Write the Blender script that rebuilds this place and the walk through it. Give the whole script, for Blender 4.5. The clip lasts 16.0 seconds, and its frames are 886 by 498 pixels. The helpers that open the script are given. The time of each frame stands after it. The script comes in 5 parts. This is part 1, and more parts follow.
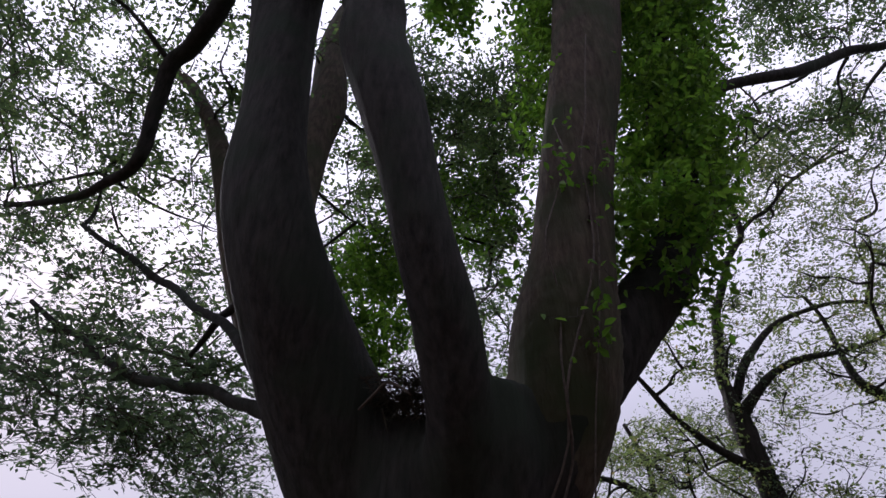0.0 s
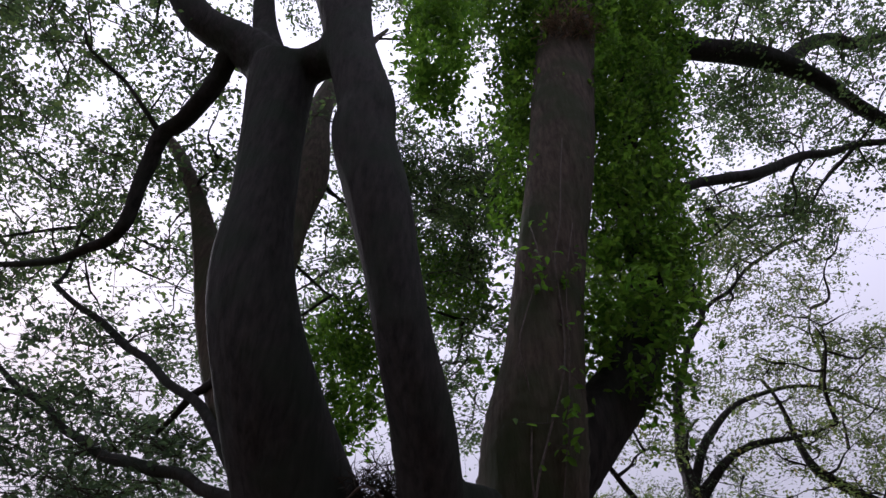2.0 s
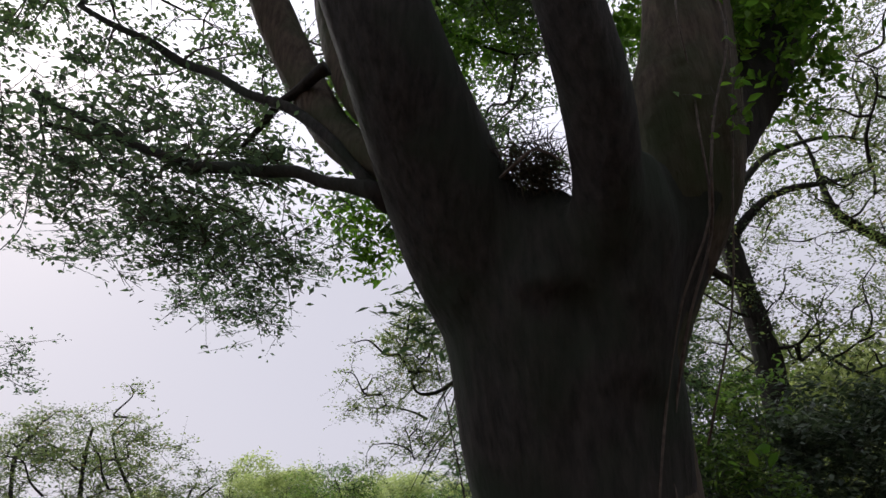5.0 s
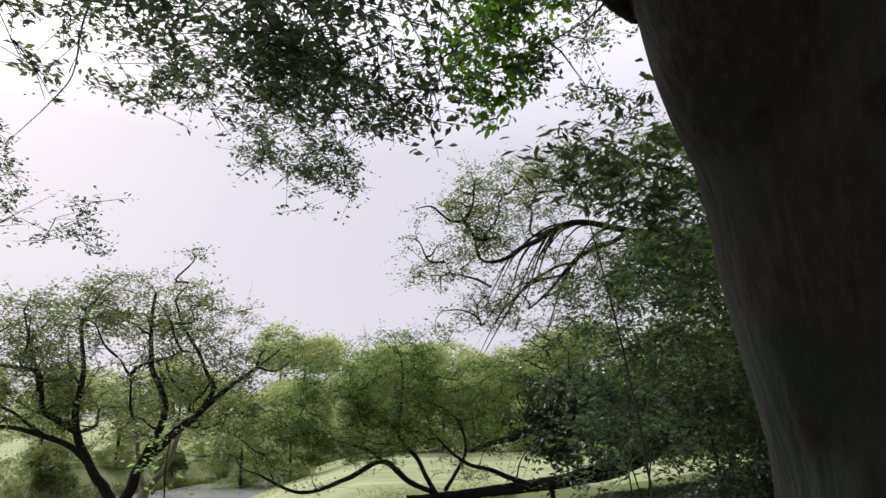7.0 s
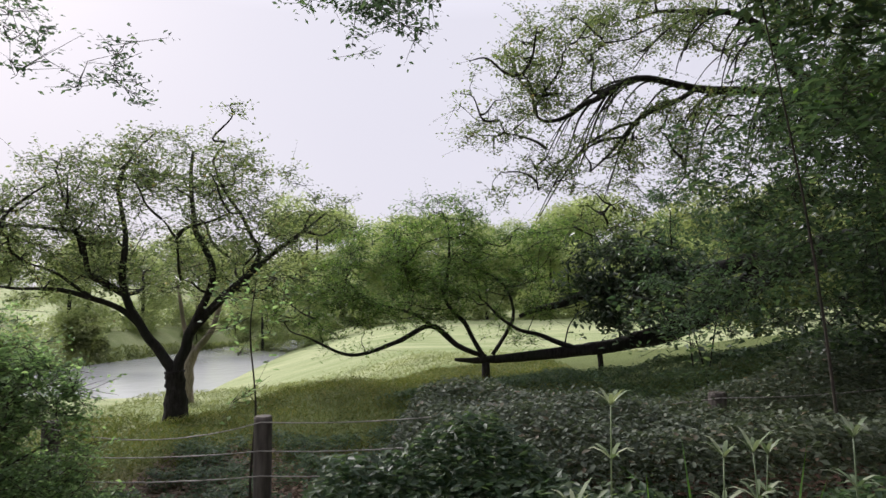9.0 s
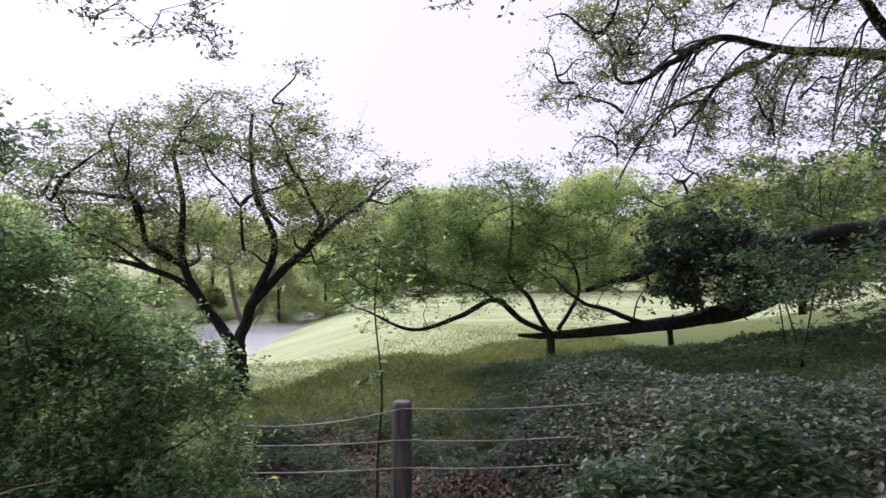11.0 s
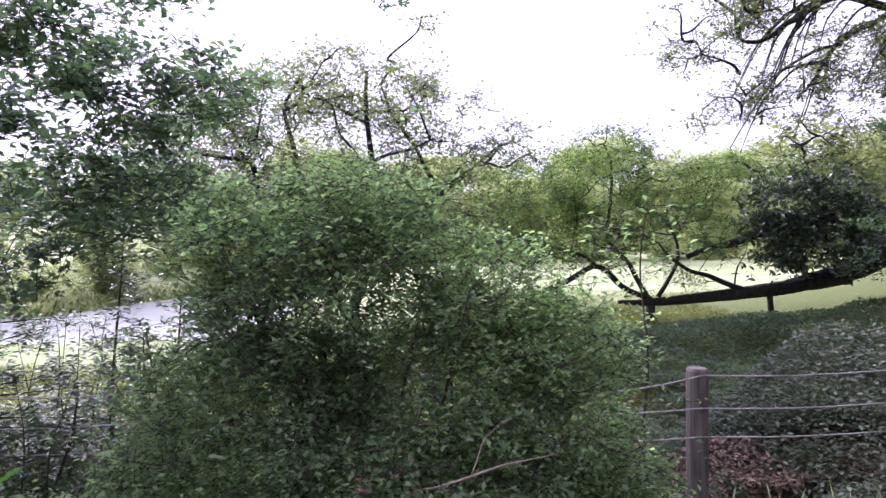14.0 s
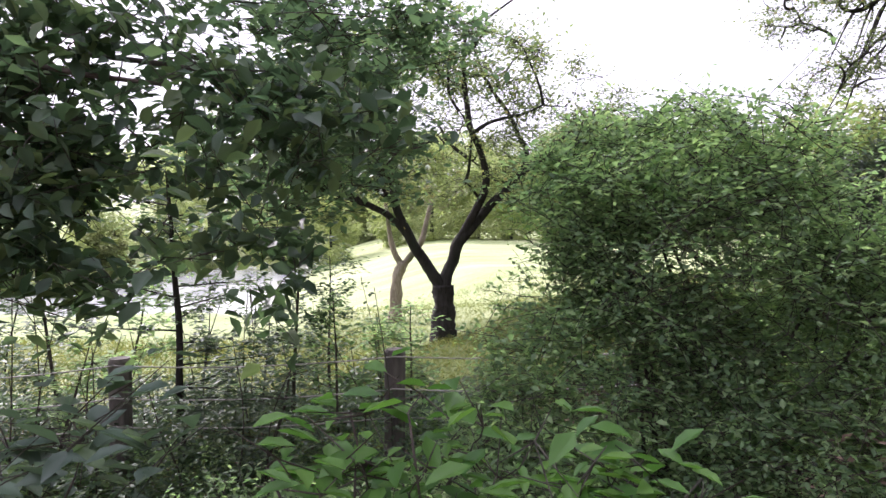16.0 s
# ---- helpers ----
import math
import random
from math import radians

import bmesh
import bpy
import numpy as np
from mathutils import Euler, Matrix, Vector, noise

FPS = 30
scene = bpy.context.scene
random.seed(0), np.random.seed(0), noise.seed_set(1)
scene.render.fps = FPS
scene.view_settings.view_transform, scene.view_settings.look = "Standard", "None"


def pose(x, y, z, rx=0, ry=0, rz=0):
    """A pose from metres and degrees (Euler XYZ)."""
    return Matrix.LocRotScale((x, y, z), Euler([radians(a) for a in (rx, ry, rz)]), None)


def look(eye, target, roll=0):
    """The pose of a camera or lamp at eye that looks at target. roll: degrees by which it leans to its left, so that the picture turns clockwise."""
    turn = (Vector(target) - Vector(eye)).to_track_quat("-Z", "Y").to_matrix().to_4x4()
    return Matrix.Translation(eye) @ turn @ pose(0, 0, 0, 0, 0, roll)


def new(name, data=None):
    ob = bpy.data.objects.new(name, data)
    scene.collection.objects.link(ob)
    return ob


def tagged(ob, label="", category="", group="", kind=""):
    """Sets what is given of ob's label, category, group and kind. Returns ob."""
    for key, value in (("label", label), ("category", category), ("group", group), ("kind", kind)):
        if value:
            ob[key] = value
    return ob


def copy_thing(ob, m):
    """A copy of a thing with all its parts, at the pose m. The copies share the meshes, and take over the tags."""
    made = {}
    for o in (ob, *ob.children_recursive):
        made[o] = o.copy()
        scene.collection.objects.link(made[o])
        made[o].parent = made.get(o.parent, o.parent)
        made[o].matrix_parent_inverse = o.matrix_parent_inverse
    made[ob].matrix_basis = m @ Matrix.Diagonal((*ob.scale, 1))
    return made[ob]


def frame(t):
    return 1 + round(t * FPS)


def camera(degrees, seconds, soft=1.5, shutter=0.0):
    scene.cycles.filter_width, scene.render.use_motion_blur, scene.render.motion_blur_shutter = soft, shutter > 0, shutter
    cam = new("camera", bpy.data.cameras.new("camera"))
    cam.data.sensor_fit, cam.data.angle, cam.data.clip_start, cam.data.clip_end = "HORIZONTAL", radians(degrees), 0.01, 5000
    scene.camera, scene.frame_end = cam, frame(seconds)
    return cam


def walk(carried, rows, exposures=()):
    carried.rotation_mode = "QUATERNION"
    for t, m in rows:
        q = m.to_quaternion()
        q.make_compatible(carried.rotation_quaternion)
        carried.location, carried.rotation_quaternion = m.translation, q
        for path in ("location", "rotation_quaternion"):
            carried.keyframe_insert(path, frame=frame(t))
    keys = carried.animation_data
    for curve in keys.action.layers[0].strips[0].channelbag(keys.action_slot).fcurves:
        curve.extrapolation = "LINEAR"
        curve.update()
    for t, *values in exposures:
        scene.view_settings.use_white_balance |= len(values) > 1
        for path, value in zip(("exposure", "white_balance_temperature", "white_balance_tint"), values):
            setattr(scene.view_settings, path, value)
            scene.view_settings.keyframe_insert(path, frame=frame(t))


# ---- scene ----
cam = camera(71.0, 16.0)
PATH = [
    (0.0, pose(-1.194, 1.696, 1.760, 132.28, 0.37, 2.80)),
    (0.5, pose(-1.208, 1.582, 1.755, 132.07, 0.24, 2.73)),
    (1.0, pose(-1.195, 1.483, 1.764, 131.95, 0.12, 2.42)),
    (1.5, pose(-1.209, 1.434, 1.786, 132.83, 0.16, 1.40)),
    (2.0, pose(-1.255, 1.413, 1.828, 137.23, 0.35, -1.34)),
    (2.5, pose(-1.267, 1.393, 1.849, 140.96, 0.51, -2.65)),
    (3.0, pose(-1.279, 1.412, 1.839, 142.72, 0.60, -2.98)),
    (3.5, pose(-1.380, 1.504, 1.753, 143.45, 0.57, -3.40)),
    (4.0, pose(-1.520, 1.647, 1.678, 138.66, 0.81, -3.84)),
    (4.5, pose(-1.748, 1.849, 1.625, 125.80, 1.49, -2.99)),
    (5.0, pose(-2.002, 1.968, 1.600, 117.50, 1.50, -1.80)),
    (5.2, pose(-2.094, 2.024, 1.600, 115.24, 1.30, -1.77)),
    (7.3, look((-3.005, 2.7, 1.647), (-2.971, 4.634, 2.153), -0.8)),
    (7.5, look((-3.087, 2.763, 1.64), (-3.054, 4.71, 2.097), -0.7)),
    (8.0, look((-3.255, 2.957, 1.597), (-3.223, 4.935, 1.891), -0.6)),
    (8.5, look((-3.434, 3.101, 1.59), (-3.407, 5.09, 1.794), -0.6)),
    (9.0, look((-3.623, 3.208, 1.587), (-3.604, 5.201, 1.75), -0.5)),
    (9.2, look((-3.7, 3.282, 1.57), (-3.684, 5.276, 1.723), -0.5)),
    (11.3, pose(-4.769, 3.733, 1.598, 91.94, 0.10, -0.00)),
    (11.5, pose(-4.900, 3.750, 1.600, 91.80, 0.00, -0.00)),
    (12.0, pose(-5.220, 3.851, 1.589, 91.22, -0.00, -0.16)),
    (12.5, pose(-5.529, 3.890, 1.580, 90.70, 0.10, -0.38)),
    (13.0, pose(-5.804, 3.948, 1.536, 90.28, 0.09, -0.74)),
    (13.5, pose(-6.104, 4.007, 1.543, 89.73, 0.09, -1.13)),
    (14.0, pose(-6.414, 3.981, 1.545, 89.37, 0.29, -1.49)),
    (14.5, pose(-6.705, 4.082, 1.509, 88.71, 0.28, -2.54)),
    (15.0, pose(-7.105, 4.158, 1.455, 88.19, 0.07, -3.44)),
    (15.5, pose(-7.540, 4.199, 1.448, 87.70, 0.17, -3.57)),
    (16.0, pose(-7.939, 4.303, 1.422, 87.47, -0.22, -3.46)),
]
EXPOSURES = [(0.0, -0.24, 5800, 24), (4.0, -0.36, 5900, 23), (5.2, -0.02, 6150, 14), (7.5, 0.08, 6250, 16), (8.0, -0.06, 6250, 16), (9.0, 0.16, 6200, 15), (11.5, 0.55, 5700, 33), (12.5, 0.8, 5600, 38), (14.0, 1.18, 5550, 40), (15.5, 1.32, 5800, 31), (16.0, 1.3, 6000, 25)]
walk(cam, PATH, EXPOSURES)

# ---- sky and sun ----
SUN_DIR = Vector((-0.60, 0.72, 0.62)).normalized()
world = bpy.data.worlds.new("overcast")
scene.world = world
world.use_nodes = True
wn, wl = world.node_tree.nodes, world.node_tree.links
bg = wn["Background"]
sky = wn.new("ShaderNodeTexSky")
sky.sky_type, sky.sun_disc = "NISHITA", False
sky.sun_elevation, sky.sun_rotation = math.asin(SUN_DIR.z), math.atan2(SUN_DIR.x, SUN_DIR.y)
sky.dust_density, sky.air_density = 4.0, 1.0
cloud = wn.new("ShaderNodeTexNoise")
cloud.inputs["Scale"].default_value, cloud.inputs["Detail"].default_value = 1.6, 3.0
ramp = wn.new("ShaderNodeValToRGB")
ramp.color_ramp.elements[0].color = (7.9, 7.65, 8.2, 1)
ramp.color_ramp.elements[1].color = (8.5, 8.35, 8.7, 1)
veil = wn.new("ShaderNodeMix")
veil.data_type = "RGBA"
veil.inputs[0].default_value = 0.93
wl.new(cloud.outputs["Fac"], ramp.inputs["Fac"])
wl.new(sky.outputs["Color"], veil.inputs[6])
wl.new(ramp.outputs["Color"], veil.inputs[7])
# an overcast sky is about three times as bright overhead as at the horizon
direction = wn.new("ShaderNodeTexCoord")
split = wn.new("ShaderNodeSeparateXYZ")
wl.new(direction.outputs["Generated"], split.inputs[0])
rise = wn.new("ShaderNodeMapRange")
rise.inputs[1].default_value, rise.inputs[2].default_value = 0.42, 1.0
rise.inputs[3].default_value, rise.inputs[4].default_value = 1.1, 2.9
wl.new(split.outputs["Z"], rise.inputs[0])
lift = wn.new("ShaderNodeVectorMath")
lift.operation = "SCALE"
wl.new(veil.outputs[2], lift.inputs[0])
wl.new(rise.outputs[0], lift.inputs["Scale"])
wl.new(lift.outputs[0], bg.inputs["Color"])
bg.inputs["Strength"].default_value = 0.08
sun = new("sun", bpy.data.lights.new("sun", "SUN"))
sun.data.energy, sun.data.angle, sun.data.color = 3.4, radians(9), (1.0, 0.95, 0.86)
sun.matrix_world = look((-30, 36, 31), (0, 0, 0))


# ---- materials ----
def shader(name):
    m = bpy.data.materials.new(name)
    m.use_nodes = True
    nt = m.node_tree
    return m, nt, nt.nodes["Principled BSDF"]


def node(nt, kind, **values):
    n = nt.nodes.new("ShaderNode" + kind)
    for k, v in values.items():
        n.inputs[k].default_value = v
    return n


def ramp_of(nt, source, stops):
    r = nt.nodes.new("ShaderNodeValToRGB")
    el = r.color_ramp.elements
    while len(el) < len(stops):
        el.new(0.5)
    for e, (at, c) in zip(el, stops):
        e.position, e.color = at, (*c, 1)
    nt.links.new(source, r.inputs["Fac"])
    return r.outputs["Color"]


def blend(nt, a, b, fac, how="MIX"):
    n = nt.nodes.new("ShaderNodeMix")
    n.data_type, n.blend_type = "RGBA", how
    for i, v in ((0, fac), (6, a), (7, b)):
        if hasattr(v, "links"):
            nt.links.new(v, n.inputs[i])
        else:
            n.inputs[i].default_value = v if i == 0 else (*v, 1)
    return n.outputs[2]


def bump(nt, bsdf, source, strength, distance):
    b = node(nt, "Bump", Strength=strength, Distance=distance)
    nt.links.new(source, b.inputs["Height"])
    nt.links.new(b.outputs["Normal"], bsdf.inputs["Normal"])


def leaf_material(name, stops, through_light=0.45, gloss=0.45):
    """Foliage: the colour varies from leaf to leaf, light passes through."""
    m, nt, bsdf = shader(name)
    geo = nt.nodes.new("ShaderNodeNewGeometry")
    col = ramp_of(nt, geo.outputs["Random Per Island"], stops)
    tex = node(nt, "TexNoise", Scale=0.9, Detail=2.0)
    nt.links.new(geo.outputs["Position"], tex.inputs["Vector"])
    tone = ramp_of(nt, tex.outputs["Fac"], [(0.3, (0.72, 0.74, 0.72)), (0.7, (1.15, 1.12, 1.0))])
    col = blend(nt, col, tone, 1.0, "MULTIPLY")
    nt.links.new(col, bsdf.inputs["Base Color"])
    bsdf.inputs["Roughness"].default_value = gloss
    bsdf.inputs["Specular IOR Level"].default_value = 0.35
    tr = nt.nodes.new("ShaderNodeBsdfTranslucent")
    warm = blend(nt, col, (1.12, 1.25, 0.8), 1.0, "MULTIPLY")
    nt.links.new(warm, tr.inputs["Color"])
    mix = nt.nodes.new("ShaderNodeMixShader")
    mix.inputs[0].default_value = through_light
    out = nt.nodes["Material Output"]
    nt.links.new(bsdf.outputs[0], mix.inputs[1])
    nt.links.new(tr.outputs[0], mix.inputs[2])
    nt.links.new(mix.outputs[0], out.inputs["Surface"])
    return m


def bark_material(name, dark, light, moss, moss_amount=0.5, scale=1.0):
    m, nt, bsdf = shader(name)
    co = nt.nodes.new("ShaderNodeTexCoord")
    mp = nt.nodes.new("ShaderNodeMapping")
    mp.inputs["Scale"].default_value = (1, 1, 0.22)
    nt.links.new(co.outputs["Object"], mp.inputs["Vector"])
    fine = node(nt, "TexNoise", Scale=26.0 * scale, Detail=6.0, Roughness=0.65)
    nt.links.new(mp.outputs[0], fine.inputs["Vector"])
    crack = node(nt, "TexVoronoi", Scale=13.0 * scale)
    nt.links.new(mp.outputs[0], crack.inputs["Vector"])
    big = node(nt, "TexNoise", Scale=2.3, Detail=3.0)
    nt.links.new(co.outputs["Object"], big.inputs["Vector"])
    col = ramp_of(nt, fine.outputs["Fac"], [(0.3, dark), (0.72, light)])
    patch = ramp_of(nt, big.outputs["Fac"], [(0.5 - 0.12 * moss_amount, (0, 0, 0)), (0.72 - 0.12 * moss_amount, (1, 1, 1))])
    col = blend(nt, col, moss, patch)
    nt.links.new(col, bsdf.inputs["Base Color"])
    bsdf.inputs["Roughness"].default_value = 0.92
    bsdf.inputs["Specular IOR Level"].default_value = 0.2
    furrow = nt.nodes.new("ShaderNodeMapping")
    furrow.inputs["Scale"].default_value = (1, 1, 0.09)
    nt.links.new(co.outputs["Object"], furrow.inputs["Vector"])
    groove = node(nt, "TexNoise", Scale=7.0 * scale, Detail=3.0)
    nt.links.new(furrow.outputs[0], groove.inputs["Vector"])
    h = blend(nt, crack.outputs["Distance"], fine.outputs["Fac"], 0.55)
    h = blend(nt, h, groove.outputs["Fac"], 0.6)
    bump(nt, bsdf, h, 1.0, 0.06 / scale)
    return m


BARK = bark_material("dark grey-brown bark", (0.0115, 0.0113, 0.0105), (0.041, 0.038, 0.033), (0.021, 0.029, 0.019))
BARK_VINE = bark_material("brown bark with moss", (0.028, 0.021, 0.015), (0.105, 0.083, 0.06), (0.036, 0.045, 0.02))
BARK_BLACK = bark_material("near-black cherry bark", (0.014, 0.012, 0.012), (0.055, 0.048, 0.044), (0.028, 0.03, 0.024), 0.2)
BARK_PALE = bark_material("pale grey bark", (0.15, 0.12, 0.09), (0.35, 0.3, 0.24), (0.12, 0.12, 0.08), 0.2, 2.0)
TWIG = bark_material("twig bark", (0.03, 0.026, 0.022), (0.09, 0.075, 0.06), (0.04, 0.045, 0.03), 0.2, 3.0)
LEAF_CANOPY = leaf_material("canopy leaves", [(0.0, (0.055, 0.088, 0.055)), (0.5, (0.09, 0.14, 0.075)), (1.0, (0.14, 0.19, 0.085))], 0.55)
LEAF_BEECH = leaf_material("beech leaves", [(0.0, (0.06, 0.09, 0.072)), (0.6, (0.095, 0.145, 0.105)), (1.0, (0.15, 0.21, 0.125))], 0.48, 0.4)
LEAF_HANGING = leaf_material("thin hanging leaves", [(0.0, (0.07, 0.115, 0.085)), (0.6, (0.12, 0.185, 0.125)), (1.0, (0.18, 0.26, 0.15))], 0.58, 0.45)
LEAF_VINE = leaf_material("vine leaves", [(0.0, (0.06, 0.14, 0.02)), (0.5, (0.1, 0.2, 0.03)), (1.0, (0.16, 0.28, 0.04))], 0.6)
LEAF_CHERRY = leaf_material("cherry leaves", [(0.0, (0.1, 0.13, 0.07)), (0.6, (0.165, 0.205, 0.105)), (0.95, (0.22, 0.24, 0.12)), (1.0, (0.27, 0.19, 0.11))], 0.64)
LEAF_FRESH = leaf_material("fresh green leaves", [(0.0, (0.075, 0.14, 0.045)), (0.6, (0.14, 0.22, 0.065)), (1.0, (0.2, 0.27, 0.08))], 0.55)
LEAF_DARK = leaf_material("dark glossy leaves", [(0.0, (0.035, 0.052, 0.042)), (0.6, (0.07, 0.1, 0.075)), (1.0, (0.13, 0.16, 0.125))], 0.3, 0.3)
LEAF_BUSH = leaf_material("bush leaves", [(0.0, (0.14, 0.22, 0.125)), (0.6, (0.25, 0.365, 0.2)), (1.0, (0.385, 0.5, 0.27))], 0.66, 0.55)
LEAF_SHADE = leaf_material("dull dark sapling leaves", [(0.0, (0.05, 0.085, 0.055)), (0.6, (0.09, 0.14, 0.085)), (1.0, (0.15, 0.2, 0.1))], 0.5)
LEAF_GREY = leaf_material("grey-green ground cover leaves", [(0.0, (0.05, 0.068, 0.046)), (0.55, (0.105, 0.13, 0.094)), (0.93, (0.17, 0.2, 0.152)), (1.0, (0.19, 0.14, 0.105))], 0.3, 0.6)
LEAF_BAMBOO = leaf_material("white-edged bamboo grass", [(0.0, (0.12, 0.18, 0.09)), (0.6, (0.22, 0.28, 0.17)), (1.0, (0.4, 0.44, 0.32))], 0.3)
LEAF_BRIGHT = leaf_material("bright young leaves", [(0.0, (0.06, 0.15, 0.035)), (1.0, (0.12, 0.24, 0.05))], 0.5)
LEAF_LITTER = leaf_material("dry fallen leaves", [(0.0, (0.075, 0.053, 0.04)), (0.5, (0.155, 0.108, 0.082)), (1.0, (0.3, 0.205, 0.158))], 0.1, 0.7)
# distance haze is put into this leaf colour, paler than the leaves themselves
LEAF_FAR_HAZE = leaf_material("far bank leaves paled as by haze", [(0.0, (0.26, 0.3, 0.16)), (1.0, (0.44, 0.47, 0.27))], 0.62)
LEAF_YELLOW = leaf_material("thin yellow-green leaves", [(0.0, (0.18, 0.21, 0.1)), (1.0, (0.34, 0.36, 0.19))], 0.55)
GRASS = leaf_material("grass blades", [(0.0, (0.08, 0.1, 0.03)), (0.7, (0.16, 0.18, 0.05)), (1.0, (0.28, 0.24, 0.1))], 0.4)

# lighter copy of the grass: sunlight on the open lawn put into its colour
GRASS_SUNLIT = leaf_material("lawn grass blades in sunlit colour", [(0.0, (0.16, 0.19, 0.08)), (1.0, (0.34, 0.35, 0.19))], 0.4)


def simple(name, dark, light, rough, scale, stretch=(1, 1, 1), depth=0.004, metal=0.0):
    m, nt, bsdf = shader(name)
    co = nt.nodes.new("ShaderNodeTexCoord")
    mp = nt.nodes.new("ShaderNodeMapping")
    mp.inputs["Scale"].default_value = stretch
    nt.links.new(co.outputs["Object"], mp.inputs["Vector"])
    tex = node(nt, "TexNoise", Scale=scale, Detail=5.0)
    nt.links.new(mp.outputs[0], tex.inputs["Vector"])
    nt.links.new(ramp_of(nt, tex.outputs["Fac"], [(0.3, dark), (0.7, light)]), bsdf.inputs["Base Color"])
    bsdf.inputs["Roughness"].default_value, bsdf.inputs["Metallic"].default_value = rough, metal
    bump(nt, bsdf, tex.outputs["Fac"], 0.6, depth)
    return m


POST_WOOD = simple("weathered grey-brown post", (0.05, 0.042, 0.037), (0.15, 0.127, 0.113), 0.85, 30, (1, 1, 0.12))
ROPE = simple("pale twisted wire", (0.24, 0.22, 0.2), (0.4, 0.37, 0.34), 0.6, 60)
VINE_WOOD = simple("grey-brown vine stems", (0.035, 0.027, 0.021), (0.1, 0.078, 0.06), 0.85, 40)
DRY_WOOD = simple("dry dead wood", (0.14, 0.11, 0.08), (0.32, 0.27, 0.2), 0.8, 25)


def ground_material():
    m, nt, bsdf = shader("soil, leaf litter and grass")
    geo = nt.nodes.new("ShaderNodeNewGeometry")
    sep = nt.nodes.new("ShaderNodeSeparateXYZ")
    nt.links.new(geo.outputs["Position"], sep.inputs[0])
    big = node(nt, "TexNoise", Scale=0.7, Detail=4.0)
    fine = node(nt, "TexNoise", Scale=38.0, Detail=5.0)
    for n in (big, fine):
        nt.links.new(geo.outputs["Position"], n.inputs["Vector"])
    soil = ramp_of(nt, fine.outputs["Fac"], [(0.3, (0.05, 0.034, 0.026)), (0.55, (0.13, 0.08, 0.06)), (0.75, (0.22, 0.135, 0.1))])
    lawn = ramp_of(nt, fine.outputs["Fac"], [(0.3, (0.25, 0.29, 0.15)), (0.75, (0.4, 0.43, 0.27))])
    edge = nt.nodes.new("ShaderNodeMath")
    edge.operation = "MULTIPLY_ADD"
    edge.inputs[1].default_value, edge.inputs[2].default_value = 2.2, -1.1
    nt.links.new(big.outputs["Fac"], edge.inputs[0])
    add = nt.nodes.new("ShaderNodeMath")
    add.operation = "ADD"
    nt.links.new(sep.outputs["Y"], add.inputs[0])
    nt.links.new(edge.outputs[0], add.inputs[1])
    rng = nt.nodes.new("ShaderNodeMapRange")
    rng.inputs[1].default_value, rng.inputs[2].default_value = 8.8, 10.2
    nt.links.new(add.outputs[0], rng.inputs[0])
    # canopy shade painted as darker grass up to a slanting line, sunlit lawn beyond
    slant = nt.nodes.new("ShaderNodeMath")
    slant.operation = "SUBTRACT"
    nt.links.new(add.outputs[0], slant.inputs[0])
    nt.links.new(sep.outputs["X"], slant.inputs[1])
    sunlit = nt.nodes.new("ShaderNodeMapRange")
    sunlit.inputs[1].default_value, sunlit.inputs[2].default_value = 19.3, 20.1
    nt.links.new(slant.outputs[0], sunlit.inputs[0])
    # the shaded side's grass colour
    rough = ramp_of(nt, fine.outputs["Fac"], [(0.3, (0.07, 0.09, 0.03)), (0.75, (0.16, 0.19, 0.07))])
    broad = node(nt, "TexNoise", Scale=0.22, Detail=6.0, Roughness=0.7)
    streak = nt.nodes.new("ShaderNodeMapping")
    streak.inputs["Scale"].default_value = (0.6, 1.6, 1)
    nt.links.new(geo.outputs["Position"], streak.inputs["Vector"])
    nt.links.new(streak.outputs[0], broad.inputs["Vector"])
    patchy = ramp_of(nt, broad.outputs["Fac"], [(0.35, (0.62, 0.7, 0.5)), (0.65, (1.1, 1.05, 1.0))])
    lawn = blend(nt, lawn, patchy, 1.0, "MULTIPLY")
    green = blend(nt, rough, lawn, sunlit.outputs[0])
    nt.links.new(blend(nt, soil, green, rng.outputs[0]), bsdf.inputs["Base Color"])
    bsdf.inputs["Roughness"].default_value = 0.95
    bsdf.inputs["Specular IOR Level"].default_value = 0.1
    bump(nt, bsdf, fine.outputs["Fac"], 0.7, 0.03)
    return m


def water_material():
    m, nt, bsdf = shader("still pond water")
    # pale base colour helps out the sky's reflection, which alone comes out grey
    bsdf.inputs["Base Color"].default_value = (0.5, 0.51, 0.5, 1)
    bsdf.inputs["Roughness"].default_value = 0.1
    bsdf.inputs["IOR"].default_value = 1.33
    tex = node(nt, "TexNoise", Scale=1.3, Detail=3.0)
    co = nt.nodes.new("ShaderNodeTexCoord")
    nt.links.new(co.outputs["Object"], tex.inputs["Vector"])
    bump(nt, bsdf, tex.outputs["Fac"], 0.25, 0.06)
    return m


SOIL, WATER = ground_material(), water_material()


# ---- mesh tools ----
def mesh_of(name, verts, faces, material, parent=None, label="", smooth=False):
    me = bpy.data.meshes.new(name)
    me.from_pydata(verts, [], faces)
    me.materials.append(material)
    if smooth:
        me.shade_smooth()
    ob = new(name, me)
    ob.parent = parent
    if label:
        ob["label"] = label
    return ob


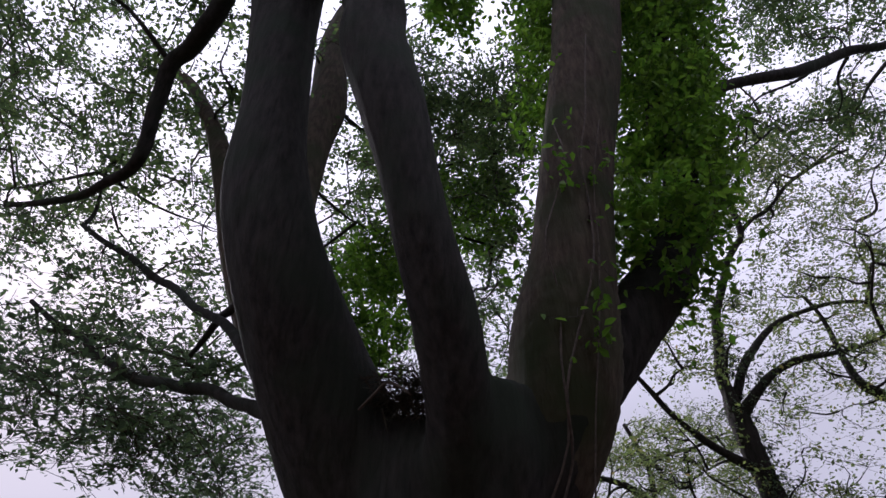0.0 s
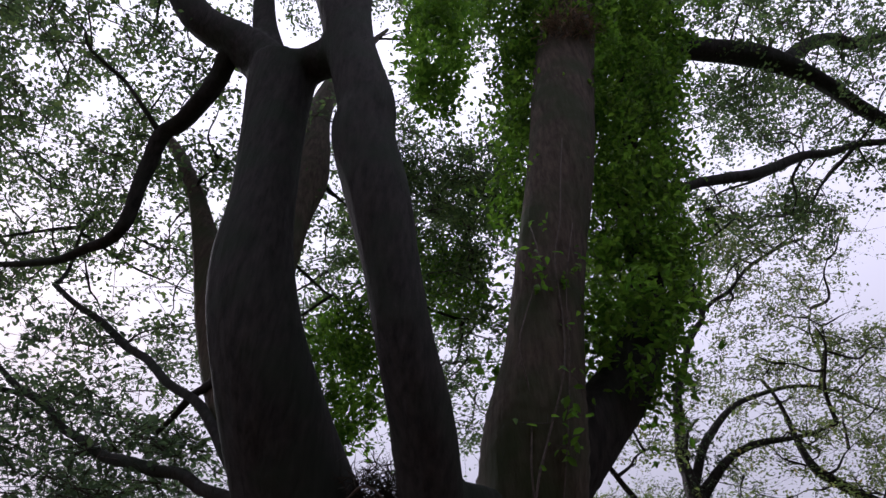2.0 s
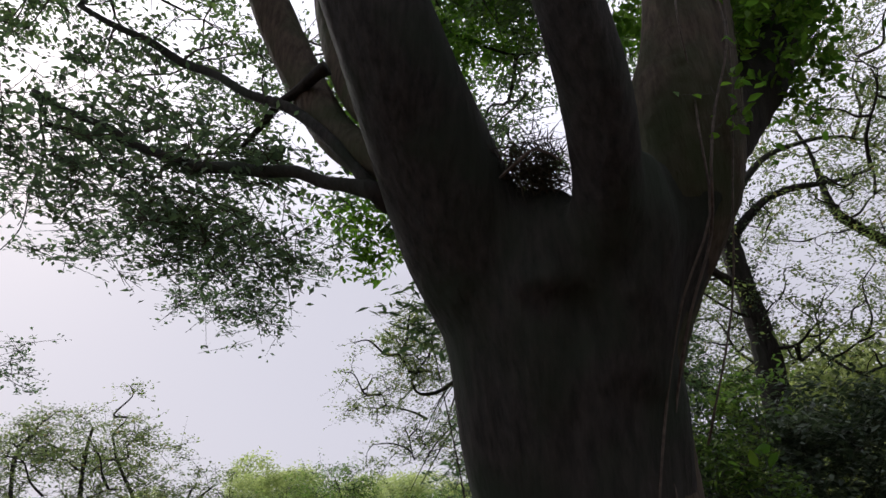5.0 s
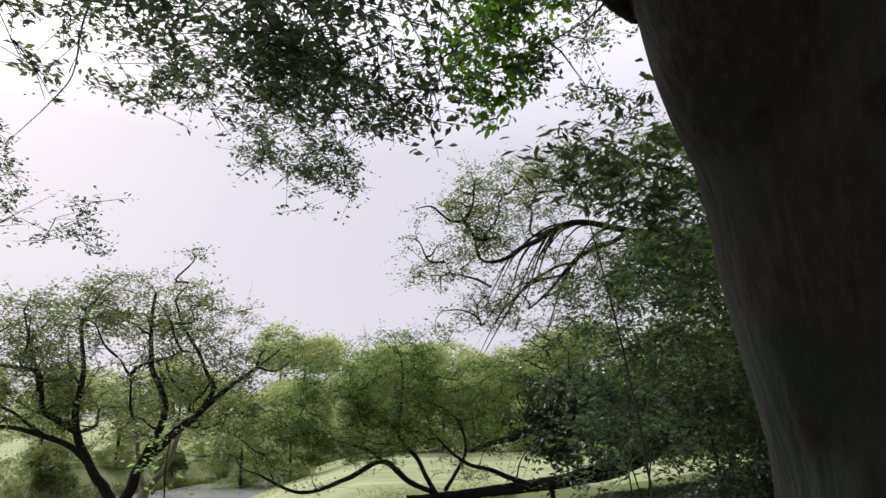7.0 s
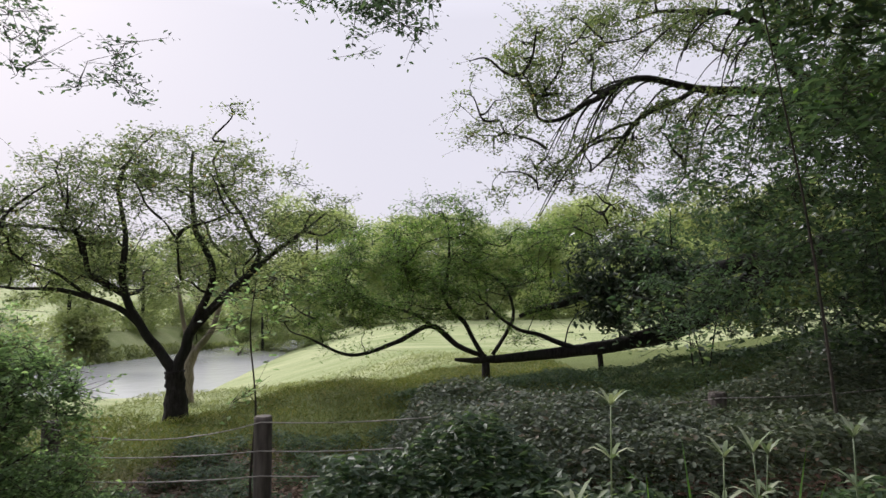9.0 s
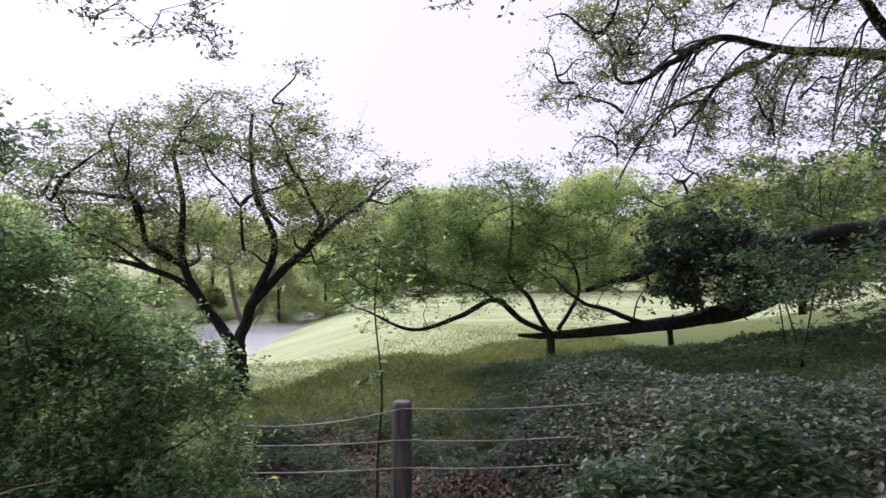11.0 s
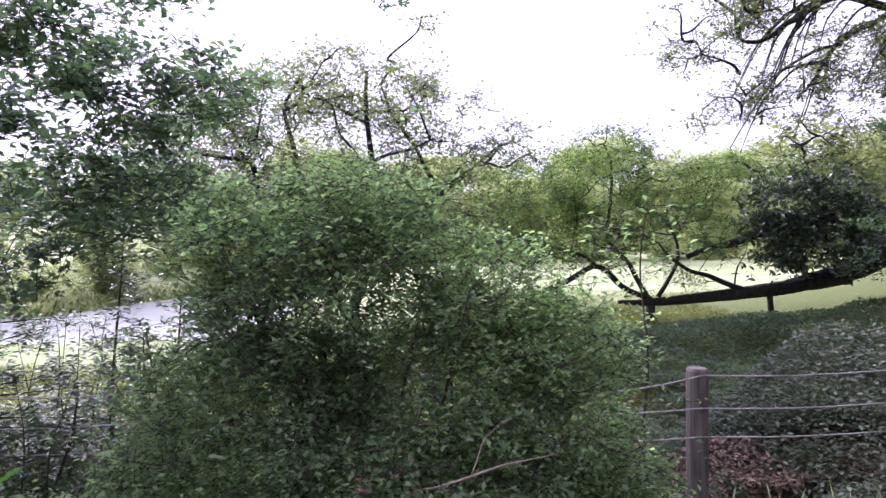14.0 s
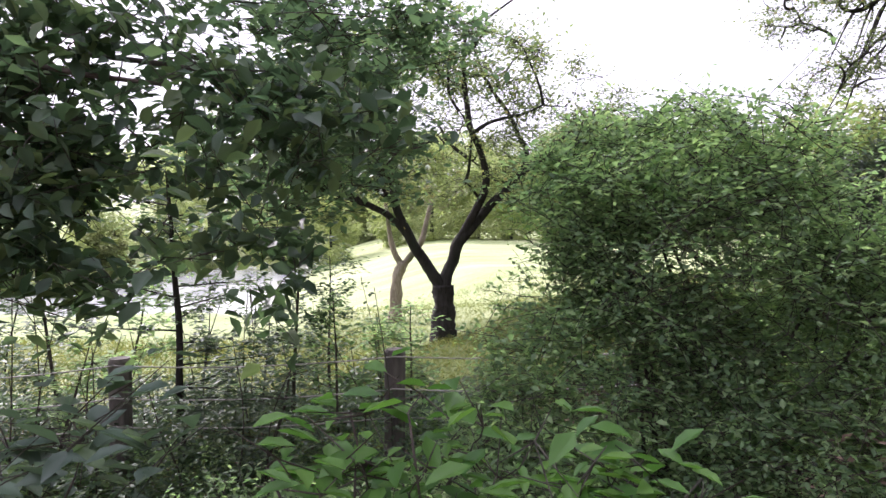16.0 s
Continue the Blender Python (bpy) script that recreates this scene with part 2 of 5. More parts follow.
def tri_mesh(name, verts, tris, material, parent=None, label=""):
    """A mesh from numpy arrays of places and triangles."""
    me = bpy.data.meshes.new(name)
    nv, nf = len(verts), len(tris)
    me.vertices.add(nv)
    me.vertices.foreach_set("co", np.ascontiguousarray(verts, dtype=np.float32).ravel())
    me.loops.add(nf * 3)
    me.loops.foreach_set("vertex_index", np.ascontiguousarray(tris, dtype=np.int32).ravel())
    me.polygons.add(nf)
    me.polygons.foreach_set("loop_start", np.arange(0, nf * 3, 3, dtype=np.int32))
    me.polygons.foreach_set("loop_total", np.full(nf, 3, dtype=np.int32))
    me.update(calc_edges=True)
    me.materials.append(material)
    ob = new(name, me)
    ob.parent = parent
    if label:
        ob["label"] = label
    return ob


def smooth_path(pts, steps):
    """Catmull-Rom through points of any width."""
    p = np.array(pts, float)
    p = np.vstack([2 * p[0] - p[1], p, 2 * p[-1] - p[-2]])
    out = []
    for i in range(1, len(p) - 2):
        a, b, c, d = p[i - 1:i + 3]
        for s in range(steps):
            u = s / steps
            out.append(0.5 * (2 * b + (c - a) * u + (2 * a - 5 * b + 4 * c - d) * u * u + (3 * b - a - 3 * c + d) * u ** 3))
    out.append(p[-2])
    return np.array(out)


def tube_arrays(path, sides, rough=0.0, seed=0, lobes=0.0):
    """Rings along a path of (x, y, z, radius): vertices and triangles. rough: uneven girth; lobes: fluting of an old trunk."""
    path = np.asarray(path, float)
    c, r = path[:, :3], np.maximum(path[:, 3], 0.0015)
    t = np.gradient(c, axis=0)
    t /= np.linalg.norm(t, axis=1)[:, None] + 1e-9
    ref = np.array([0.0, 1.0, 0.0]) if abs(t[0][1]) < 0.9 else np.array([1.0, 0.0, 0.0])
    us = []
    for d in t:
        ref = ref - d * ref.dot(d)
        ref /= np.linalg.norm(ref) + 1e-9
        us.append(ref.copy())
    u = np.array(us)
    v = np.cross(t, u)
    a = np.linspace(0, 2 * np.pi, sides, endpoint=False)
    n = len(c)
    rad = np.repeat(r[:, None], sides, 1)
    if rough or lobes:
        g = np.random.default_rng(seed)
        run = np.arange(n)[:, None] / max(n, 1) * 9
        ph = g.uniform(0, 6.28, 6)
        rad *= 1 + rough * (0.5 * np.sin(3 * a + run * 0.9 + ph[0]) + 0.4 * np.sin(5 * a - run * 1.3 + ph[1]) + 0.5 * np.sin(2 * a + run * 2.1 + ph[2]))
        rad *= 1 + lobes * (np.sin(4 * a + 0.4 * run + ph[3]) + 0.5 * np.sin(7 * a + ph[4]))
        rad *= 1 + rough * 0.25 * g.standard_normal((n, sides))
    verts = c[:, None] + rad[..., None] * (np.cos(a)[None, :, None] * u[:, None] + np.sin(a)[None, :, None] * v[:, None])
    i = np.arange(n - 1)[:, None] * sides
    j = np.arange(sides)[None]
    k = (j + 1) % sides
    q = np.stack([i + j, i + k, i + sides + k, i + sides + j], -1).reshape(-1, 4)
    tris = np.vstack([q[:, [0, 1, 2]], q[:, [0, 2, 3]]])
    e = (n - 1) * sides
    cap = np.array([[e, e + s, e + s + 1] for s in range(1, sides - 1)] + [[0, s + 1, s] for s in range(1, sides - 1)])
    return verts.reshape(-1, 3), np.vstack([tris, cap])


def joined(pieces):
    vs, ts, off = [], [], 0
    for v, t in pieces:
        vs.append(v)
        ts.append(t + off)
        off += len(v)
    return np.vstack(vs), np.vstack(ts)


def crooked(pts, amount, seed):
    """The same line with the small bends of a grown branch."""
    p = smooth_path(pts, 2)
    if len(p) > 3:
        g = np.random.default_rng(seed)
        step = np.linalg.norm(np.diff(p[:, :3], axis=0), axis=1).mean()
        p[1:-1, :3] += g.standard_normal((len(p) - 2, 3)) * step * amount
    return p


def limb(name, pts, parent, material, sides=14, steps=8, rough=0.05, label="", lobes=0.0, seed=1, kink=0.0):
    if kink:
        pts, steps = crooked(pts, kink, seed), max(3, steps // 2)
    v, t = tube_arrays(smooth_path(pts, steps), sides, rough, seed, lobes)
    ob = tri_mesh(name, v, t, material, parent, label)
    ob.data.shade_smooth()
    return ob


def leaves(centres, length, width, g, up=0.6, droop=0.0, wide=False):
    """Leaves at the given places: each a blade folded along its rib (2 triangles, or 4 with a fuller outline)."""
    c = np.asarray(centres, float)
    n = len(c)
    nor = g.standard_normal((n, 3))
    nor[:, 2] = np.abs(nor[:, 2]) + up * 2
    nor /= np.linalg.norm(nor, axis=1)[:, None]
    d = g.standard_normal((n, 3))
    d[:, 2] -= droop
    d -= nor * (d * nor).sum(1)[:, None]
    d /= np.linalg.norm(d, axis=1)[:, None] + 1e-9
    s = np.cross(nor, d)
    k = g.uniform(0.6, 1.25, (n, 1))
    L, W = length * k, width * k
    if not wide:
        v = np.stack([c - d * L / 2, c + s * W / 2 + nor * W * 0.2, c + d * L / 2, c - s * W / 2 + nor * W * 0.2], 1)
        f = np.array([[0, 1, 2], [0, 2, 3]])
    else:
        v = np.stack([c - d * L / 2, c + s * W / 2 - d * L * 0.15 + nor * W * 0.15, c + s * W * 0.36 + d * L * 0.2 + nor * W * 0.1,
                      c + d * L / 2 - nor * W * 0.25, c - s * W * 0.36 + d * L * 0.2 + nor * W * 0.1, c - s * W / 2 - d * L * 0.15 + nor * W * 0.15], 1)
        f = np.array([[0, 1, 2], [0, 2, 3], [0, 3, 4], [0, 4, 5]])
    m = v.shape[1]
    t = (np.arange(n)[:, None, None] * m + f[None]).reshape(-1, 3)
    return v.reshape(-1, 3), t


def sprays(hubs, per, spread, g, flat=0.45):
    """Leaf places round each hub, in flattened, uneven sprays."""
    h = np.asarray(hubs, float)
    n = len(h)
    size = g.uniform(0.55, 1.3, (n, 1, 1)) * spread
    o = g.standard_normal((n, per, 3)) * size * np.array([1, 1, flat])
    tilt = g.standard_normal((n, 1, 2)) * 0.35
    o[..., 2] += (o[..., :2] * tilt).sum(-1)
    return (h[:, None] + o).reshape(-1, 3)


def rods(a, b, ra, rb):
    """Many thin straight twigs at once, from a to b."""
    d = b - a
    d /= np.linalg.norm(d, axis=1)[:, None] + 1e-9
    u = np.cross(d, np.array([0.3, 0.5, 0.81]))
    u /= np.linalg.norm(u, axis=1)[:, None] + 1e-9
    w = np.cross(d, u)
    ring = [(math.cos(k * math.tau / 3), math.sin(k * math.tau / 3)) for k in range(3)]
    v = np.stack([a + (u * x + w * y) * ra for x, y in ring] + [b + (u * x + w * y) * rb for x, y in ring], 1)
    f = np.array([[0, 1, 4], [0, 4, 3], [1, 2, 5], [1, 5, 4], [2, 0, 3], [2, 3, 5]])
    return v.reshape(-1, 3), (np.arange(len(a))[:, None, None] * 6 + f[None]).reshape(-1, 3)


def foliage(root, hubs, per, spread, length, width, leaf, bark, g, up=0.6, flat=0.45, droop=0.0, wide=False, name="crown", label="", sub=5, twig=0.004):
    """Leaves in small clusters on fine twigs that fan out from each hub."""
    h = np.asarray(hubs, float)
    n = len(h)
    size = g.uniform(0.6, 1.3, (n, 1, 1)) * spread
    o = g.standard_normal((n, sub, 3)) * size * np.array([1, 1, flat])
    o[..., 2] += (o[..., :2] * g.standard_normal((n, 1, 2)) * 0.3).sum(-1)
    ends = (h[:, None] + o).reshape(-1, 3)
    made = tri_mesh("twig", *rods(np.repeat(h, sub, 0), ends, twig, twig * 0.5), bark, root)
    made["kind"] = "stuff"
    m = max(2, per // sub)
    along = o.reshape(-1, 3)[:, None]
    c = np.repeat(h, sub, 0)[:, None] + along * (1.1 - 0.95 * g.uniform(0, 1, (len(ends), m, 1)) ** 1.3)
    c += g.standard_normal((len(ends), m, 3)) * (spread * 0.16 + length * 0.3) * np.array([1, 1, 0.8])
    ob = tri_mesh(name, *leaves(c.reshape(-1, 3), length, width, g, up, droop, wide), leaf, root, label)
    ob["kind"] = "stuff"
    return ob


def with_voids(hubs, cell, share, seed=0):
    """Leaves out the share of the hubs that lies where a slow noise is low, so that a crown has gaps."""
    v = np.array([noise.noise(Vector(p) / cell + Vector((seed * 7.1, 3.3, 1.7))) for p in hubs])
    return hubs[v > np.quantile(v, share)]


def hubs_in(balls, spacing, g, hollow=0.0):
    """Places inside ellipsoids (x, y, z, rx, ry, rz), about spacing apart."""
    out = []
    for x, y, z, rx, ry, rz in balls:
        n = max(3, int(4.19 * rx * ry * rz / spacing ** 3))
        p = g.standard_normal((n, 3))
        p /= np.linalg.norm(p, axis=1)[:, None]
        p *= g.uniform(hollow, 1, (n, 1)) ** (1 / 3)
        out.append(p * (rx, ry, rz) + (x, y, z))
    return np.vstack(out)


def twigs_to(hubs, wood, g, radius=0.006, sag=0.1, sides=3, reach=3.0):
    """Thin twigs from the nearest wood to each hub: a branch system that thickens inwards."""
    wood = np.asarray(wood, float)[:, :3]
    pieces, nodes = [], [w for w in wood]
    arr = np.array(nodes)
    order = np.argsort([np.min(((wood - h) ** 2).sum(1)) for h in hubs])
    for i in order:
        h = hubs[i]
        d = ((arr - h) ** 2).sum(1)
        j = int(np.argmin(d))
        dist = math.sqrt(d[j])
        if dist < 0.03 or dist > reach:
            continue
        a = arr[j]
        mid = (a + h) / 2 + g.standard_normal(3) * dist * 0.12 + (0, 0, sag * dist)
        r = radius * (0.5 + dist)
        r1 = radius * 0.35
        pieces.append(tube_arrays([(*a, r), (*(a * 0.5 + mid * 0.5 + g.standard_normal(3) * dist * 0.03), r * 0.8), (*mid, (r + r1) / 2), (*h, r1)], sides))
        arr = np.vstack([arr, mid, h])
    return joined(pieces) if pieces else None


POND_LEVEL = -2.2


def ground_height(x, y):
    x, y = np.asarray(x, float), np.asarray(y, float)
    s = lambda a, b, v: np.clip((v - a) / (b - a), 0, 1) ** 2 * (3 - 2 * np.clip((v - a) / (b - a), 0, 1))
    z = 0.02 + 0.0 * x - 0.16 * s(-5, -9, x) * s(0, 6, y)
    z = z - 0.14 * s(5.5, 7.5, y) + 0.28 * s(8.5, 13, y) * (1 - s(-5, -9, x))
    # the meadow lies nearly level and rises gently to the far wood
    z = z - 0.35 * s(15, 30, y) + 0.5 * s(35, 70, y) + 5.0 * s(80, 130, y)
    # the bank falls to the pond, which the far shore closes
    near = np.minimum(-13.0 - 0.07 * (y - 25) - x, y - 23.0)
    far = far_shore(x) - y
    z = np.where(far > 0, np.minimum(z, POND_LEVEL + 0.27 * np.maximum(-near, -4.0)), np.minimum(z, POND_LEVEL + 0.22 * np.maximum(-far, np.maximum(-near, 0) * 0.8)))
    z = np.maximum(z, POND_LEVEL - 0.9)
    z = z + 0.75 * s(-2.5, 4, x) * s(5.5, 9, y) * (1 - s(14, 22, y))
    z = z + 0.035 * np.sin(x * 1.7 + 0.6 * y) * np.sin(y * 1.3) * (1 - s(16, 30, y))
    return z


def far_shore(x):
    return np.interp(x, [-260, -60, -26, -19, -15, -10], [60, 34, 37, 66, 76, 82])


def gh(x, y):
    return float(ground_height(x, y))


def thing(name, at, label, category, group=""):
    ob = new(name)
    ob.location = at
    ob.empty_display_size = 0.1
    return tagged(ob, label, category, group)


def settle_parts(root):
    """Parts were made in world places: bring them under the root without moving them."""
    inv = Matrix.Translation(-Vector(root.location))
    for o in root.children:
        if o.data is not None:
            o.data.transform(inv)
    for o in root.children:
        for c in o.children:
            c.data.transform(inv)
    return root

# ---- the lines of trunks and boughs: x, y, z, radius ----
STEM_LEFT = [(-1.86, 4.65, 2.61, 0.335), (-2.10, 4.50, 3.02, 0.315), (-2.43, 4.15, 3.77, 0.252), (-2.63, 4.10, 4.45, 0.248), (-2.71, 4.10, 5.19, 0.222), (-2.81, 4.10, 6.05, 0.245), (-2.90, 4.10, 6.91, 0.304)]
FORK_LEFT = [(-2.96, 4.10, 6.95, 0.229), (-3.36, 4.05, 7.37, 0.193), (-3.84, 4.00, 7.77, 0.167), (-4.27, 3.90, 8.52, 0.163), (-4.74, 3.80, 9.48, 0.160), (-6.68, 3.70, 13.94, 0.195)]
FORK_UP = [(-3.04, 4.10, 7.11, 0.167), (-3.27, 4.10, 7.98, 0.122), (-3.48, 4.10, 8.93, 0.117), (-3.97, 4.10, 10.81, 0.125), (-5.29, 4.10, 16.04, 0.162)]
BRIDGE = [(-2.88, 4.10, 6.80, 0.190), (-2.61, 3.95, 6.85, 0.164), (-2.29, 3.75, 6.68, 0.171)]
STEM_MIDDLE = [(-1.61, 4.45, 2.53, 0.178), (-1.55, 4.10, 2.92, 0.145), (-1.60, 3.90, 3.31, 0.151), (-1.70, 3.77, 3.70, 0.146), (-1.79, 3.72, 4.16, 0.157), (-1.90, 3.70, 4.72, 0.194), (-2.05, 3.70, 5.40, 0.212), (-2.05, 3.70, 5.73, 0.211), (-2.25, 3.70, 6.64, 0.206), (-2.41, 3.70, 7.61, 0.259), (-2.53, 3.70, 8.55, 0.376)]
MIDDLE_RIGHT = [(-2.42, 3.70, 7.90, 0.246), (-2.38, 3.70, 9.41, 0.281), (-2.62, 3.60, 13.43, 0.343)]
MIDDLE_LEFT = [(-2.46, 3.70, 7.89, 0.224), (-2.92, 3.70, 8.83, 0.225), (-3.34, 3.70, 9.57, 0.176), (-3.96, 3.60, 10.56, 0.148)]
STEM_RIGHT = [(-1.46, 4.65, 2.34, 0.260), (-1.27, 4.50, 2.74, 0.238), (-1.07, 4.40, 3.18, 0.266), (-0.99, 4.35, 3.60, 0.275), (-0.90, 4.30, 4.03, 0.232), (-0.76, 4.30, 4.80, 0.228), (-0.50, 4.30, 6.06, 0.264), (-0.26, 4.30, 7.49, 0.299), (0.02, 4.30, 8.98, 0.329), (0.54, 4.30, 11.19, 0.356), (1.64, 4.30, 15.81, 0.428)]
BULGE = [(-0.88, 4.55, 3.38, 0.179), (-0.58, 4.60, 3.77, 0.189), (-0.27, 4.65, 4.18, 0.177), (-0.00, 4.70, 4.71, 0.140), (0.15, 4.75, 5.35, 0.121), (0.24, 4.80, 6.39, 0.120), (0.63, 4.80, 8.03, 0.142), (1.03, 4.80, 9.60, 0.168)]
LIMB_RIGHT = [(0.75, 4.70, 10.27, 0.225), (1.17, 4.80, 9.68, 0.154), (2.09, 5.00, 10.00, 0.162), (3.22, 5.20, 10.31, 0.170), (4.05, 5.40, 10.21, 0.129), (4.66, 5.60, 9.67, 0.100), (5.38, 5.80, 9.09, 0.064)]
LIMB_RIGHT_UP = [(4.09, 5.60, 11.12, 0.112), (5.35, 5.70, 12.21, 0.113), (6.49, 5.80, 12.63, 0.096), (8.31, 5.90, 14.28, 0.084)]
LIMB_RIGHT_LOW = [(0.22, 4.80, 6.15, 0.051), (0.53, 4.90, 6.46, 0.048), (1.21, 5.10, 6.97, 0.053), (2.03, 5.30, 7.44, 0.064), (3.06, 5.50, 8.18, 0.057), (4.20, 5.70, 8.87, 0.047), (5.67, 5.90, 9.46, 0.042)]
LIMB_TOP_RIGHT = [(0.65, 4.50, 11.30, 0.226), (1.54, 4.50, 12.06, 0.223), (2.90, 4.50, 13.70, 0.232)]
STEM_BEHIND = [(-2.65, 5.00, 4.24, 0.115), (-2.91, 5.50, 5.58, 0.159), (-2.99, 5.80, 6.97, 0.193), (-2.98, 6.00, 8.07, 0.219), (-3.13, 6.20, 9.71, 0.190), (-3.05, 6.40, 11.20, 0.150), (-2.75, 6.60, 12.80, 0.090), (-2.40, 6.80, 14.20, 0.030)]
LEFT_BEHIND = [(-2.74, 5.00, 3.89, 0.123), (-3.17, 5.30, 4.90, 0.142), (-3.58, 5.50, 6.03, 0.137), (-4.07, 5.70, 7.20, 0.085), (-4.62, 5.90, 8.25, 0.076), (-5.03, 6.00, 8.79, 0.066)]
DROOP = [(-3.43, 4.10, 7.40, 0.119), (-3.51, 4.20, 7.17, 0.090), (-3.66, 4.40, 6.81, 0.087), (-3.97, 4.60, 6.61, 0.076), (-4.05, 4.80, 6.10, 0.062), (-4.07, 4.90, 5.70, 0.055), (-4.39, 5.10, 5.62, 0.041), (-4.87, 5.30, 5.64, 0.033), (-5.53, 5.50, 5.81, 0.024)]
LOW_ONE = [(-2.34, 4.70, 3.22, 0.067), (-2.51, 4.65, 3.29, 0.050), (-2.68, 4.70, 3.38, 0.037), (-2.97, 4.90, 3.57, 0.037), (-3.42, 5.20, 3.80, 0.037), (-3.99, 5.60, 4.15, 0.034), (-4.66, 6.00, 4.70, 0.030), (-5.57, 6.40, 5.42, 0.024)]
LOW_TWO = [(-2.45, 4.65, 3.25, 0.050), (-2.56, 4.70, 3.42, 0.037), (-2.72, 4.80, 3.68, 0.036), (-3.10, 5.10, 4.20, 0.035), (-3.71, 5.50, 4.81, 0.032), (-4.38, 5.80, 5.43, 0.031), (-5.22, 6.10, 6.14, 0.024)]
LOW_THREE = [(-2.84, 4.90, 4.36, 0.046), (-2.97, 5.00, 4.31, 0.035), (-3.18, 5.20, 4.30, 0.028), (-3.45, 5.50, 4.20, 0.017)]
SIDE_TRUNK = [(2.73, 9.90, 3.97, 0.236), (2.68, 9.80, 4.69, 0.249), (2.53, 9.80, 5.46, 0.203), (2.49, 9.80, 6.05, 0.163)]
SIDE_A = [(2.50, 9.80, 5.97, 0.146), (2.45, 9.80, 6.61, 0.119), (2.69, 9.70, 7.58, 0.099), (3.11, 9.60, 8.56, 0.076), (3.50, 9.50, 9.11, 0.079), (3.42, 9.40, 10.08, 0.072), (2.91, 9.30, 10.60, 0.064)]
SIDE_B = [(2.55, 9.80, 5.88, 0.137), (2.93, 9.70, 6.27, 0.090), (3.54, 9.70, 6.69, 0.076), (4.20, 9.60, 6.77, 0.051), (4.94, 9.50, 6.99, 0.034)]
SIDE_C = [(2.53, 9.80, 6.10, 0.106), (3.21, 10.00, 7.13, 0.089), (4.03, 10.20, 7.81, 0.066), (5.13, 10.40, 8.30, 0.050), (6.16, 10.60, 8.38, 0.030)]
SIDE_D = [(3.52, 9.50, 9.18, 0.059), (4.16, 9.40, 9.70, 0.051), (5.20, 9.30, 10.65, 0.042), (6.05, 9.20, 11.01, 0.032)]
SIDE_E = [(2.43, 9.80, 5.14, 0.106), (1.87, 9.60, 5.41, 0.069), (1.38, 9.40, 5.77, 0.054), (0.91, 9.20, 6.32, 0.040)]
SIDE_F = [(5.77, 10.50, 6.20, 0.139), (5.24, 10.50, 6.55, 0.116), (4.88, 10.50, 6.95, 0.092), (4.91, 10.50, 7.78, 0.058), (4.76, 10.50, 8.51, 0.040)]
CHERRY_TRUNK = [(-7.42, 12.40, -0.35, 0.20), (-7.43, 12.40, 0.08, 0.162), (-7.44, 12.40, 0.35, 0.130), (-7.45, 12.40, 0.59, 0.139)]
CHERRY_A = [(-7.45, 12.40, 0.53, 0.091), (-7.60, 12.40, 0.75, 0.078), (-7.81, 12.30, 1.08, 0.065), (-8.04, 12.20, 1.53, 0.058), (-8.11, 12.10, 1.97, 0.045), (-8.10, 12.10, 2.61, 0.038), (-8.28, 12.20, 3.29, 0.026), (-8.08, 12.20, 3.71, 0.020)]
CHERRY_B = [(-8.10, 12.20, 1.69, 0.051), (-8.53, 12.00, 2.00, 0.038), (-8.60, 11.90, 2.51, 0.031), (-8.95, 11.80, 2.62, 0.025), (-9.56, 11.70, 2.65, 0.018)]
CHERRY_C = [(-7.43, 12.40, 0.53, 0.091), (-7.32, 12.40, 0.91, 0.078), (-7.13, 12.40, 1.32, 0.073), (-6.77, 12.50, 1.68, 0.060), (-6.39, 12.60, 2.06, 0.048), (-5.83, 12.70, 2.50, 0.028), (-5.34, 12.80, 2.95, 0.014)]
CHERRY_D = [(-7.23, 12.40, 1.19, 0.059), (-6.95, 12.30, 1.72, 0.053), (-6.92, 12.30, 2.13, 0.046), (-7.11, 12.20, 2.62, 0.039), (-7.19, 12.20, 3.12, 0.033), (-7.19, 12.20, 3.79, 0.020)]
CHERRY_E = [(-6.65, 12.50, 1.76, 0.040), (-6.32, 12.60, 2.32, 0.034), (-6.58, 12.60, 2.84, 0.027), (-6.90, 12.60, 3.36, 0.021), (-7.04, 12.60, 3.72, 0.014)]
CHERRY_G = [(-7.72, 12.35, 0.95, 0.052), (-8.05, 12.2, 1.42, 0.046), (-8.50, 12.0, 1.66, 0.036), (-9.10, 11.9, 1.78, 0.026), (-9.75, 11.8, 1.84, 0.015)]
CHERRY_H = [(-8.45, 12.02, 1.64, 0.026), (-8.85, 11.8, 2.0, 0.019), (-9.25, 11.7, 2.15, 0.011)]
CHERRY_F = [(-8.64, 12.00, 2.28, 0.026), (-8.84, 12.00, 2.84, 0.019), (-9.09, 12.10, 3.43, 0.013)]
LOG = [(-3.34, 13.90, 0.57, 0.029), (-2.84, 13.90, 0.56, 0.058), (-1.71, 13.90, 0.66, 0.088), (-0.82, 13.90, 0.75, 0.115), (-0.30, 13.90, 0.84, 0.135), (0.35, 13.80, 1.02, 0.160), (1.20, 13.70, 1.50, 0.190), (2.22, 13.60, 2.12, 0.250)]
LOG_UPPER = [(-2.22, 13.90, 1.29, 0.036), (-1.44, 13.90, 1.51, 0.064), (-0.57, 13.80, 1.82, 0.100), (0.35, 13.80, 1.97, 0.118), (1.20, 13.70, 2.08, 0.144), (2.22, 13.60, 2.21, 0.179)]
PROP = [(-2.81, 13.90, 0.56, 0.068), (-2.81, 13.90, 0.28, 0.068)]
